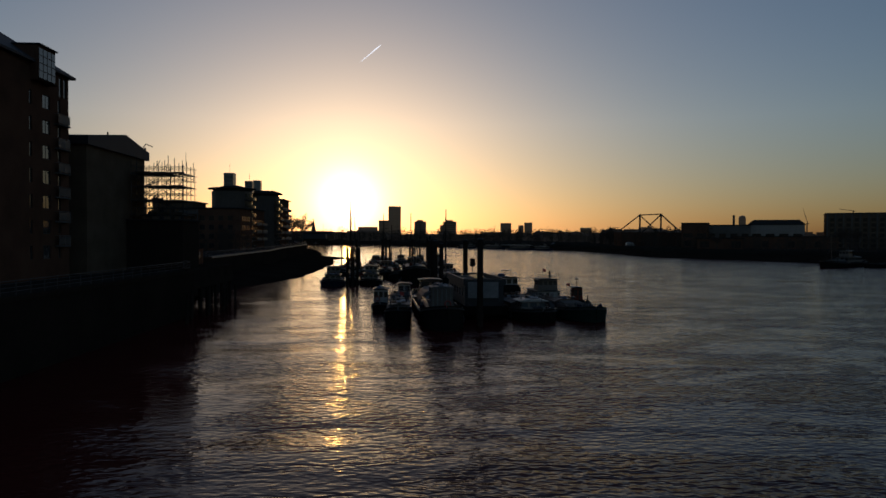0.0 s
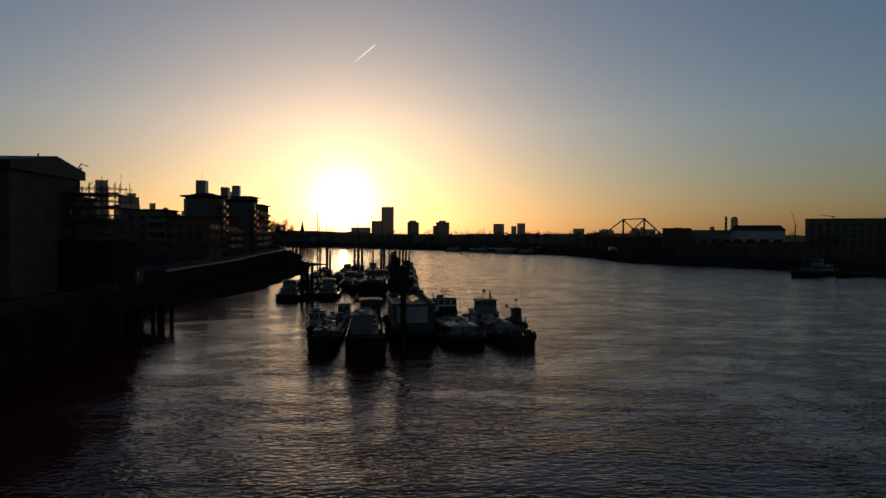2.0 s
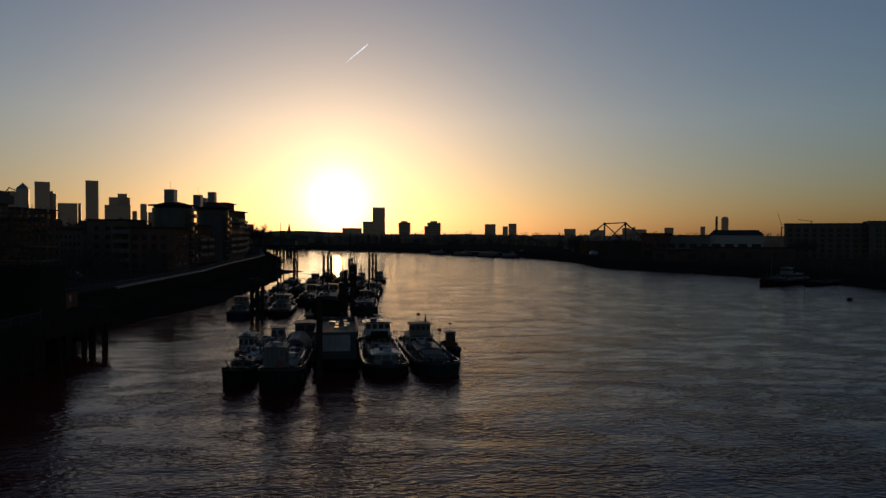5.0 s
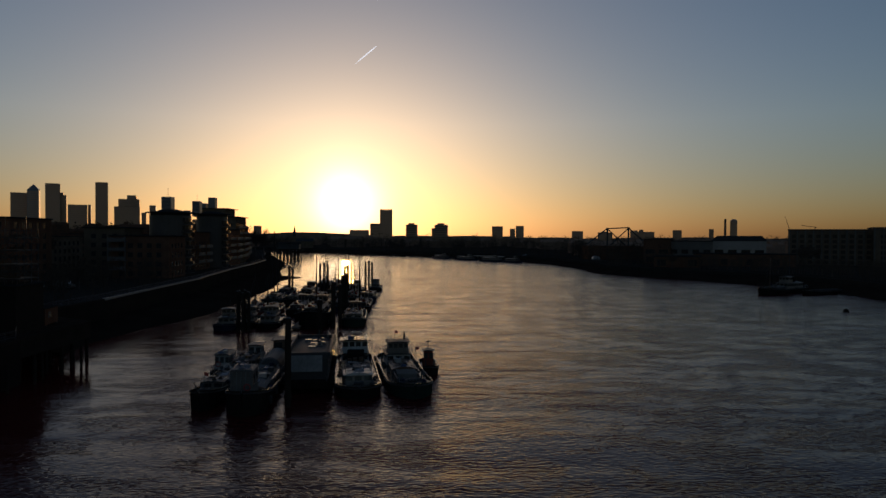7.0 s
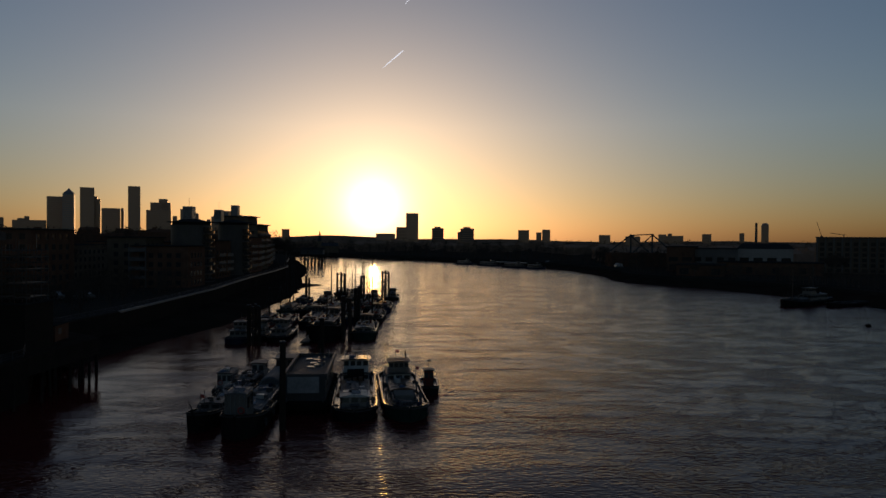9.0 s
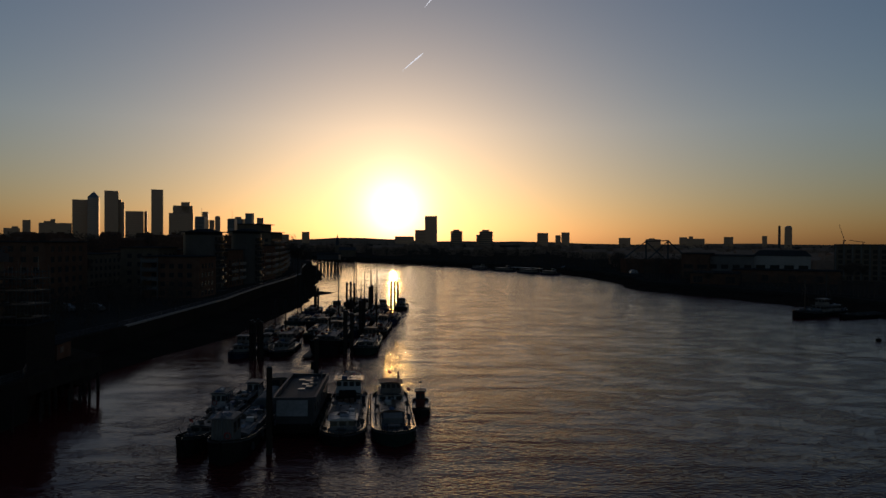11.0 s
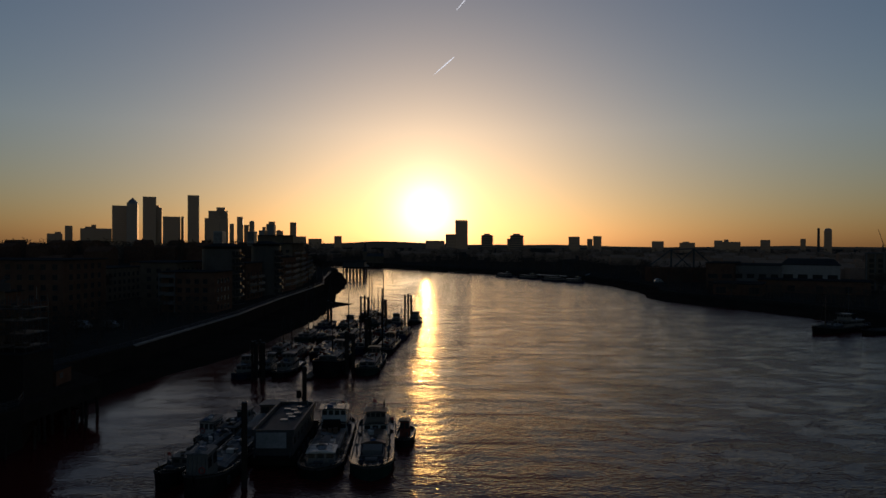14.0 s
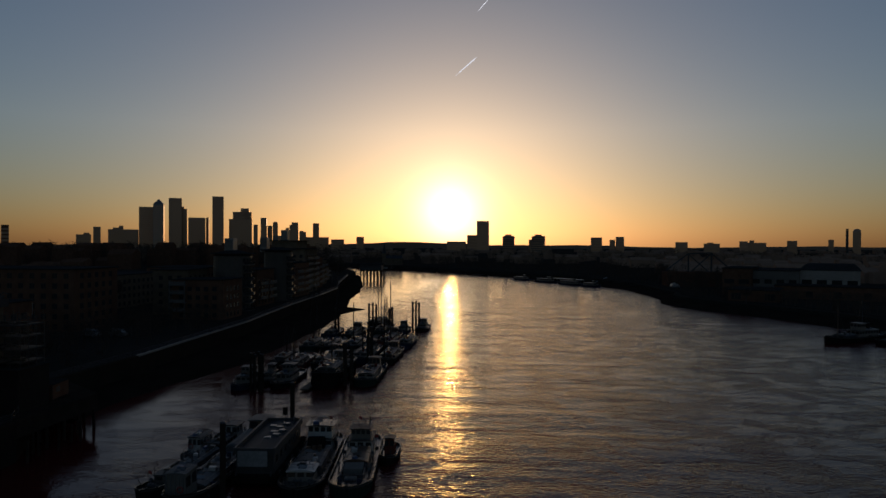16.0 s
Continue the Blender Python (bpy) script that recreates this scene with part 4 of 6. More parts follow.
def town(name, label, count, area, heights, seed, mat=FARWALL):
    """Far low houses: too many to count, one mesh of gabled and flat-roofed blocks."""
    rnd = random.Random(seed)
    vs, fs = [], []
    for _ in range(count):
        x, y = area(rnd)
        w, d, h = rnd.uniform(9, 34), rnd.uniform(8, 16), rnd.uniform(*heights)
        c, s = math.cos(rnd.uniform(-0.3, 0.3)), 0.0
        r = rnd.choice((0, 2.5, 3.5))
        k = len(vs)
        for z in (4.5, 4.6 + h):
            vs += [(x - w / 2, y - d / 2, z), (x + w / 2, y - d / 2, z), (x + w / 2, y + d / 2, z), (x - w / 2, y + d / 2, z)]
        fs += [(k, k + 1, k + 5, k + 4), (k + 1, k + 2, k + 6, k + 5), (k + 2, k + 3, k + 7, k + 6), (k + 3, k, k + 4, k + 7)]
        if r:
            vs += [(x - w / 2, y, 4.6 + h + r), (x + w / 2, y, 4.6 + h + r)]
            fs += [(k + 4, k + 5, k + 9, k + 8), (k + 6, k + 7, k + 8, k + 9), (k + 5, k + 6, k + 9), (k + 7, k + 4, k + 8)]
        else:
            fs.append((k + 4, k + 5, k + 6, k + 7))
            bx, bw = x + rnd.uniform(-w / 4, w / 4), rnd.uniform(1, 3)
            k2 = len(vs)
            for z in (4.6 + h, 4.6 + h + rnd.uniform(1.5, 3.5)):
                vs += [(bx - bw, y - 2, z), (bx + bw, y - 2, z), (bx + bw, y + 2, z), (bx - bw, y + 2, z)]
            fs += [(k2, k2 + 1, k2 + 5, k2 + 4), (k2 + 1, k2 + 2, k2 + 6, k2 + 5), (k2 + 2, k2 + 3, k2 + 7, k2 + 6), (k2 + 3, k2, k2 + 4, k2 + 7), (k2 + 4, k2 + 5, k2 + 6, k2 + 7)]
    me = bpy.data.meshes.new(name)
    me.from_pydata(vs, [], fs)
    me.materials.append(mat)
    return tagged(new(name, me), label, "houses", kind="stuff")


def left_town(r):
    y = r.uniform(130, 1200) if r.random() < 0.7 else r.uniform(500, 1200)
    return -155 - 0.32 * y - r.uniform(0, 0.75 * y + 60), y


def far_town(r):
    y = r.uniform(960, 2600)
    return r.uniform(-0.62, 0.62) * y + 40, y


def right_town(r):
    y = r.uniform(480, 1000)
    return 150 + r.uniform(0.02, 0.62) * y, y


town("far_houses", "dark crowded low houses behind the near bank", 150, left_town, (6, 12), 3, BRICK)
town("far_houses", "taller dark blocks inland of the near bank", 60, lambda r: (-r.uniform(0.28, 0.86) * 760, r.uniform(640, 860)), (16, 26), 6, BRICK)
town("far_houses", "low houses and blocks far beyond the river bend", 420, far_town, (5, 13), 4)
town("far_houses", "low houses and works behind the far bank", 120, right_town, (6, 11), 5)


def woods(name, label, count, area, size, seed, twigs=90):
    """Bare winter trees in a far belt: stems and a haze of twigs in one mesh."""
    rnd = random.Random(seed)
    vs, fs = [], []
    for _ in range(count):
        x, y = area(rnd)
        h = rnd.uniform(*size)
        cr = h * rnd.uniform(0.28, 0.42)
        k = len(vs)
        vs += [(x - 0.25, y, 4), (x + 0.25, y, 4), (x, y, 4.6 + h * 0.8)]
        fs.append((k, k + 1, k + 2))
        for _ in range(twigs):
            a, e, q = rnd.uniform(0, 6.283), rnd.uniform(-1.3, 1.57), rnd.random() ** 0.45
            cx, cy, cz = x + cr * q * math.cos(a) * math.cos(e), y + cr * q * math.sin(a) * math.cos(e), 4.6 + h * (0.62 if e > 0 else 0.6) + cr * q * math.sin(e) * (1.0 if e > 0 else 1.5)
            s = rnd.uniform(0.05, 0.11) * h
            k = len(vs)
            dx, dz = rnd.uniform(-1, 1), rnd.uniform(-0.3, 1)
            vs += [(cx, cy, cz), (cx + s * dx, cy + rnd.uniform(-s, s) * 0.5, cz + s * dz), (cx + s * 0.35 * dz, cy, cz - s * 0.35 * dx)]
            fs.append((k, k + 1, k + 2))
    me = bpy.data.meshes.new(name)
    me.from_pydata(vs, [], fs)
    me.materials.append(TWIG)
    return tagged(new(name, me), label, "trees", kind="stuff")


def along(line, back):
    pts = dense(line, 5)

    def pick(r):
        x, y = r.choice(pts)
        return x + r.uniform(back[0], back[1]), y + r.uniform(back[0], back[1]) * 0.5
    return pick


woods("far_trees", "belt of bare winter trees along the far bank", 520, along(FAR_BANK[9:17], (6, 60)), (8, 14), 11)
woods("far_trees", "bare winter trees along the nearer part of the far bank", 330, along(FAR_BANK[2:10], (4, 34)), (4, 8), 12)
woods("far_trees", "dark bare trees behind the near bank", 220, left_town, (8, 15), 13)
woods("far_trees", "tall bare trees of a park behind the near bank", 230, lambda r: (-r.uniform(0.26, 0.86) * 800 + r.uniform(-30, 30), r.uniform(700, 880)), (22, 30), 15, 110)
# unseen shrubs, added to darken this bank and its reflection in the river
woods("far_trees", "bare shrubs and small trees added to darken the bank behind the riverside walk", 170, lambda r: (r.uniform(-84, -53), r.uniform(112, 214)), (5.5, 9.0), 16)
woods("far_trees", "hazy belt of trees beyond the river bend", 420, lambda r: (r.uniform(-700, 1100), r.uniform(900, 1400)), (13, 21), 14, 70)


def bare_tree(x, y, z, h, seed):
    rnd = random.Random(seed)
    t = thing("tree", pose(x, y, z), "bare winter tree with a rounded crown of fine twigs", "tree")
    b = mesh()
    rod(b, (0, 0, -0.2), (0.1, 0, h * 0.4), h * 0.022, h * 0.015, 8)
    tw = mesh()
    for k in range(11):
        a, e = k * 2.4, rnd.uniform(0.5, 1.3)
        p = Vector((0.1, 0, h * rnd.uniform(0.28, 0.42)))
        q = p + Vector((math.cos(a) * math.cos(e), math.sin(a) * math.cos(e), math.sin(e))) * h * rnd.uniform(0.3, 0.45)
        rod(b, p, q, h * 0.009, h * 0.003, 5)
        for _ in range(40):
            f = rnd.uniform(0.3, 1)
            s = p.lerp(q, f)
            d = Vector((rnd.gauss(0, 1), rnd.gauss(0, 1), rnd.gauss(0.5, 0.8))).normalized() * h * rnd.uniform(0.06, 0.16)
            rod(tw, s, s + d, h * 0.0042, h * 0.0015, 3)
            rod(tw, s + d * 0.5, s + d * 0.6 + Vector((d.y, -d.x, abs(d.z))) * 0.6, h * 0.003, h * 0.001, 3)
    part("trunk", b, BARK, t)
    part("crown", tw, TWIG, t)
    return t


TREES = [(-96, 214, 5.8, 19), (-104, 222, 5.8, 21), (-88, 246, 5.8, 18), (-112, 232, 5.8, 20), (-122, 222, 5.8, 22), (-100, 262, 5.8, 20), (-136, 214, 5.8, 21), (-146, 226, 5.8, 20)]
for k, (x, y, z, h) in enumerate((*TREES, (-70, 415, 5.8, 22), (-82, 446, 5.8, 22), (-60, 134, 5.8, 8), (-66, 178, 5.8, 8), (234, 362, 4.6, 14), (238, 372, 4.6, 15), (242, 366, 4.6, 13), (150, 335, 4.6, 9), (146, 520, 4.6, 13), (155, 540, 4.6, 12))):
    bare_tree(x, y, z, h, 50 + k)

# two short vapour trails in the sky backdrop, their sunlit white put in as emission
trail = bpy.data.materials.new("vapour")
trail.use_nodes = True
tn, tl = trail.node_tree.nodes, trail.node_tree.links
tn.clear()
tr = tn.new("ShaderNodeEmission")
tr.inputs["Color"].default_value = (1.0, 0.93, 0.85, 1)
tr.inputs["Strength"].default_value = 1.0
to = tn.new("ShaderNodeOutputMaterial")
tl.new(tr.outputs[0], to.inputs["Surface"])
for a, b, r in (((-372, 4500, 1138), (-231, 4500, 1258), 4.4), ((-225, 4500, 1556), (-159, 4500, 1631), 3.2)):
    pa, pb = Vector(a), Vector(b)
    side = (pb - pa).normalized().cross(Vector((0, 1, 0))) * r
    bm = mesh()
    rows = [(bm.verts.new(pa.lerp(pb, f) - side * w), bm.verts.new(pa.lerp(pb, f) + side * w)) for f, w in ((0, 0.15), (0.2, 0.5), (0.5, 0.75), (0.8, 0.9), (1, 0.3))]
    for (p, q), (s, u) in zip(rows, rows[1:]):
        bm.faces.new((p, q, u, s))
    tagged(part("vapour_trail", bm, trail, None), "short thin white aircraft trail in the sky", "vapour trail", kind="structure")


# ---------------------------------------------------------------- boats
def half_breadth(s, B, bow, stern):
    """Half the beam at s from bow (0) to stern (1)."""
    f = 1.0
    if s < bow:
        f = (1 - (1 - s / bow) ** 2.2) ** 0.62
    if s > 1 - stern:
        f = min(f, (1 - (1 - (1 - s) / stern) ** 2.6) ** 0.55)
    return max(0.16, B / 2 * f)


def hull(t, L, B, free=1.0, rise=0.7, bow=0.2, stern=0.12, mat=HULLBLACK, deck_drop=0.35, n=22, strake=DARKSTEEL):
    """Plated hull with sheer, bulwark and sunk deck; bow at -y. Returns the deck's height at mid-length."""
    rings, edge = [], []
    for k in range(n + 1):
        s = 0.5 - 0.5 * math.cos(math.pi * k / n)
        y = -L / 2 + L * s
        b = half_breadth(s, B, bow, stern)
        z = free + rise * max(0, 1 - s / 0.4) ** 2 + 0.35 * rise * max(0, (s - 0.7) / 0.3) ** 2
        w = min(0.1, b * 0.4)
        rake = -0.35 * max(0, 1 - s / 0.1)
        rings.append([(-b, y + rake, z), (-b * 0.97, y, 0.1), (-b * 0.8, y, -0.7), (b * 0.8, y, -0.7), (b * 0.97, y, 0.1), (b, y + rake, z),
                      (b - w, y + rake, z), (b - w, y, z - deck_drop), (-b + w, y, z - deck_drop), (-b + w, y + rake, z)])
        edge.append((b, y + rake, z))
    part("hull", loft(mesh(), rings), mat, t)
    part("deck", loft(mesh(), [[(r[8][0], r[8][1], r[8][2] - 0.05), (r[7][0], r[7][1], r[7][2] - 0.05), (r[7][0], r[7][1], r[7][2] + 0.012), (r[8][0], r[8][1], r[8][2] + 0.012)] for r in rings[1:-1]]), WETSTEEL, t)
    for side in (-1, 1):
        rg = []
        for b, y, z in edge:
            rg.append([(side * (b + 0.0), y, z - 0.32), (side * (b + 0.09), y, z - 0.3), (side * (b + 0.09), y, z - 0.14), (side * (b + 0.0), y, z - 0.12)])
        part("rubbing_strake", loft(mesh(), rg), strake, t)
        rg = []
        for b, y, z in edge:
            rg.append([(side * (b + 0.03), y, z), (side * (b + 0.03), y, z + 0.05), (side * (b - 0.12), y, z + 0.05), (side * (b - 0.12), y, z)])
        part("cap_rail", loft(mesh(), rg), WETSTEEL, t)
    return free - deck_drop


def tyre(t, x, y, z, r=0.42):
    b = mesh()
    rings = []
    for k in range(12):
        a = 2 * math.pi * k / 12
        rings.append([(x + 0.13 * math.cos(q), y + (r - 0.12 * math.sin(q)) * math.cos(a), z + (r - 0.12 * math.sin(q)) * math.sin(a)) for q in (0, 1.57, 3.14, 4.71)])
    loft(b, rings + [rings[0]], caps=False)
    part("tyre_fender", b, RUBBER, t)


def cabin(t, x0, x1, y0, y1, z0, z1, mat=WHITE, roof=WHITE, over=0.18, name="wheelhouse", front=3, side=3, glass=True, camber=0.12, top_inset=0.1):
    """A deckhouse with raked sides, framed panes and a cambered roof; its front looks to -y."""
    b = mesh()
    i = top_inset
    loft(b, [[(x0, y0, z0), (x1, y0, z0), (x1, y1, z0), (x0, y1, z0)], [(x0 + i, y0 + i, z1), (x1 - i, y0 + i, z1), (x1 - i, y1 - i, z1), (x0 + i, y1 - i, z1)]])
    body = part(name, b, mat, t)
    if glass:
        h = z1 - z0
        za, zb = z0 + h * 0.52, z0 + h * 0.88

        def lean(z):
            return i * (z - z0) / h
        for row, count in (("f", front), ("b", front), ("l", side), ("r", side)):
            for k in range(count):
                b = mesh()
                span = (x1 - x0) if row in "fb" else (y1 - y0)
                a0, a1 = span * (k + 0.14) / count, span * (k + 0.86) / count
                q = []
                for z, e in ((za, 0), (zb, 0)):
                    d = lean(z) - 0.015
                    if row == "f":
                        q.append([(x0 + a0, y0 + d, z), (x0 + a1, y0 + d, z)])
                    elif row == "b":
                        q.append([(x0 + a0, y1 - d, z), (x0 + a1, y1 - d, z)])
                    elif row == "l":
                        q.append([(x0 + d, y0 + a0, z), (x0 + d, y0 + a1, z)])
                    else:
                        q.append([(x1 - d, y0 + a0, z), (x1 - d, y0 + a1, z)])
                (p0, p1), (p2, p3) = q
                nx, ny = {"f": (0, 0.06), "b": (0, -0.06), "l": (0.06, 0), "r": (-0.06, 0)}[row]
                loft(b, [[p0, p1, p3, p2], [(p[0] + nx, p[1] + ny, p[2]) for p in (p0, p1, p3, p2)]])
                part("window", b, GLASS, body)
    b = mesh()
    xa, xb, ya, yb = x0 - over, x1 + over, y0 - over * 1.4, y1 + over
    rg = []
    for k in range(7):
        f = k / 6
        x, zc = xa + (xb - xa) * f, camber * (1 - (2 * f - 1) ** 2)
        rg.append([(x, ya, z1), (x, yb, z1), (x, yb, z1 + 0.08 + zc), (x, ya, z1 + 0.08 + zc)])
    loft(b, rg)
    part("roof", b, roof, body)
    return body


def hold(t, x0, x1, y0, y1, z0, h, boards=10, mat=CANVAS, camber=0.35):
    """A cargo hold: coaming with hatch boards over it, each a piece."""
    b = mesh()
    for q in ((x0, x0 + 0.1, y0, y1), (x1 - 0.1, x1, y0, y1), (x0 + 0.1, x1 - 0.1, y0, y0 + 0.1), (x0 + 0.1, x1 - 0.1, y1 - 0.1, y1)):
        box(b, *q, z0 - 0.1, z0 + h)
    part("coaming", b, DARKSTEEL, t)
    for k in range(boards):
        ya, yb = y0 + (y1 - y0) * k / boards + 0.03, y0 + (y1 - y0) * (k + 1) / boards - 0.03
        lift = 0.03 * (k % 2)
        rg = []
        for j in range(7):
            f = j / 6
            x, zc = x0 - 0.06 + (x1 - x0 + 0.12) * f, camber * (1 - (2 * f - 1) ** 2) + lift
            rg.append([(x, ya, z0 + h), (x, yb, z0 + h), (x, yb, z0 + h + 0.07 + zc), (x, ya, z0 + h + 0.07 + zc)])
        part("hatch_board", loft(mesh(), rg), mat, t)


def open_hold(t, x0, x1, y0, y1, z0, h):
    b = mesh()
    for q in ((x0, x0 + 0.14, y0, y1), (x1 - 0.14, x1, y0, y1), (x0 + 0.14, x1 - 0.14, y0, y0 + 0.14), (x0 + 0.14, x1 - 0.14, y1 - 0.14, y1)):
        box(b, *q, z0 - 0.1, z0 + h)
    part("coaming", b, DARKSTEEL, t)
    n = max(2, int((y1 - y0) / 3.2))
    for k in range(1, n):
        y = y0 + (y1 - y0) * k / n
        part("hold_beam", box(mesh(), x0 + 0.14, x1 - 0.14, y - 0.09, y + 0.09, z0 + h - 0.25, z0 + h - 0.02, 0.02), DARKSTEEL, t)


def rails(t, pts, z0, h=0.9, name="guard_rail", mat=GALV):
    """Two rails along a line of deck points, carried by single stanchions."""
    b = mesh()
    feet = []
    for (x0, y0), (x1, y1) in zip(pts, pts[1:]):
        for f in (0.5, 1.0):
            rod(b, (x0, y0, z0 + h * f), (x1, y1, z0 + h * f), 0.022, seg=5)
        n = max(1, int(math.hypot(x1 - x0, y1 - y0) / 1.4))
        feet += [(x0 + (x1 - x0) * k / n, y0 + (y1 - y0) * k / n) for k in range(n)]
    rail_bars = part(name, b, mat, t)
    for x, y in (*feet, pts[-1]):
        part("stanchion", rod(mesh(), (x, y, z0), (x, y, z0 + h), 0.025, seg=5), mat, rail_bars)


def mast(t, x, y, z0, h, r=0.09, spreader=0.0, stays=True, span=2.0, boom=0.0, mat=WOOD):
    m = part("mast", rod(mesh(), (x, y, z0), (x, y, z0 + h), r, r * 0.5, 8), mat, t)
    if spreader:
        b = mesh()
        rod(b, (x - spreader, y, z0 + h * 0.66), (x + spreader, y, z0 + h * 0.66), 0.035, seg=5)
        part("spreader", b, mat, m)
    if stays:
        b = mesh()
        for dx, dy in ((-span, 0.4), (span, 0.4), (0, -h * 0.34), (0, h * 0.3)):
            rod(b, (x + dx, y + dy, z0 - 0.1), (x, y, z0 + h * 0.93), 0.018, seg=4)
        part("rigging", b, DARKSTEEL, m)
    if boom:
        b = mesh()
        rod(b, (x, y, z0 + 1.9), (x, y + boom, z0 + 2.5), 0.09, 0.06, 7)
        part("boom", b, mat, m)
        b = mesh()
        rod(b, (x, y + 0.5, z0 + 2.12), (x, y + boom * 0.92, z0 + 2.62), 0.2, 0.15, 8)
        part("furled_sail", b, CANVAS, m)
    return m


def funnel(t, x, y, z0, h=1.6, r=0.38, mat=REDPAINT):
    f = part("funnel", rod(mesh(), (x, y, z0), (x, y + 0.12, z0 + h), r, r * 0.86, 12), mat, t)
    part("funnel_top", rod(mesh(), (x, y + 0.12, z0 + h - 0.02), (x, y + 0.13, z0 + h + 0.12), r * 0.92, r * 0.92, 12), DARKSTEEL, f)


def bitts(t, x, y, z):
    b = mesh()
    for d in (-0.22, 0.22):
        rod(b, (x, y + d, z - 0.1), (x, y + d, z + 0.5), 0.09, 0.1, 8)
    rod(b, (x, y - 0.35, z + 0.3), (x, y + 0.35, z + 0.3), 0.045, seg=6)
    part("mooring_post", b, DARKSTEEL, t)


def windlass(t, x, y, z):
    b = mesh()
    rod(b, (x - 0.6, y, z + 0.45), (x + 0.6, y, z + 0.45), 0.22, seg=10)
    box(b, x - 0.35, x - 0.25, y - 0.3, y + 0.3, z - 0.1, z + 0.75)
    box(b, x + 0.25, x + 0.35, y - 0.3, y + 0.3, z - 0.1, z + 0.75)
    part("windlass", b, DARKSTEEL, t)


def pole(t, name, x, y, z0, h, r=0.035, mat=DARKSTEEL, flag=False):
    p = part(name, rod(mesh(), (x, y, z0), (x, y, z0 + h), r, r * 0.6, 6), mat, t)
    if flag:
        b = mesh()
        rg = []
        for k in range(6):
            f = k / 5
            yy, zz = y + 0.06 * math.sin(4 * f), z0 + h - 0.05 - 0.12 * f
            rg.append([(x + 0.02 + 0.45 * f, yy, zz), (x + 0.02 + 0.45 * f, yy + 0.012, zz), (x + 0.02 + 0.45 * f, yy + 0.05, zz - 0.4), (x + 0.02 + 0.45 * f, yy + 0.038, zz - 0.4)])
        part("flag", loft(b, rg), REDPAINT, p)


def lifebuoy(t, x, y, z):
    b = mesh()
    rings = [[(x + (0.34 + 0.07 * math.cos(q)) * math.cos(a), y + 0.07 * math.sin(q), z + (0.34 + 0.07 * math.cos(q)) * math.sin(a)) for q in (0, 1.57, 3.14, 4.71)] for a in [2 * math.pi * k / 12 for k in range(13)]]
    part("lifebuoy", loft(b, rings, caps=False), REDPAINT, t)


def coil(t, x, y, z, r=0.38):
    """A coil of mooring rope: three stacked turns."""
    b = mesh()
    for k in range(3):
        q = r - 0.05 * k
        rings = [[(x + (q + 0.05 * math.cos(c)) * math.cos(a), y + (q + 0.05 * math.cos(c)) * math.sin(a), z + 0.05 + 0.09 * k + 0.05 * math.sin(c)) for c in (0, 1.57, 3.14, 4.71)] for a in [2 * math.pi * j / 12 for j in range(13)]]
        loft(b, rings, caps=False)
    part("rope_coil", b, PLANK, t)


def cowl(t, x, y, z, h=0.8):
    b = mesh()
    rod(b, (x, y, z), (x, y, z + h), 0.11, seg=8)
    rod(b, (x, y + 0.1, z + h), (x, y - 0.22, z + h + 0.12), 0.13, 0.24, 10)
    part("vent_cowl", b, DARKSTEEL, t)


def drum(t, x, y, z):
    d = part("oil_drum", rod(mesh(), (x, y, z), (x, y, z + 0.88), 0.29, seg=12), HULLBLUE, t)
    for f in (0.3, 0.6):
        part("drum_hoop", rod(mesh(), (x, y, z + 0.88 * f), (x, y, z + 0.88 * f + 0.04), 0.31, seg=12), DARKSTEEL, d)


def gear(t, seed, n, x, y0, y1, z):
    """Loose working gear lashed along both side decks."""
    rnd = random.Random(seed)
    for k in range(n):
        s = rnd.choice((-1, 1)) * x * rnd.uniform(0.86, 1.0)
        y = y0 + (y1 - y0) * (k + rnd.random() * 0.7) / n
        pick = rnd.random()
        if pick < 0.3:
            coil(t, s, y, z, rnd.uniform(0.26, 0.4))
        elif pick < 0.5:
            cowl(t, s, y, z, rnd.uniform(0.5, 1.0))
        elif pick < 0.65:
            drum(t, s, y, z)
        elif pick < 0.82:
            w, h = rnd.uniform(0.25, 0.45), rnd.uniform(0.35, 0.8)
            part("deck_box", box(mesh(), s - w, s + w, y - 0.35, y + 0.35, z, z + h, 0.03), DECK, t)
        else:
            part("fender", rod(mesh(), (s, y - 0.5, z + 0.14), (s, y + 0.5, z + 0.14), 0.14, 0.12, 8), RUBBER, t)


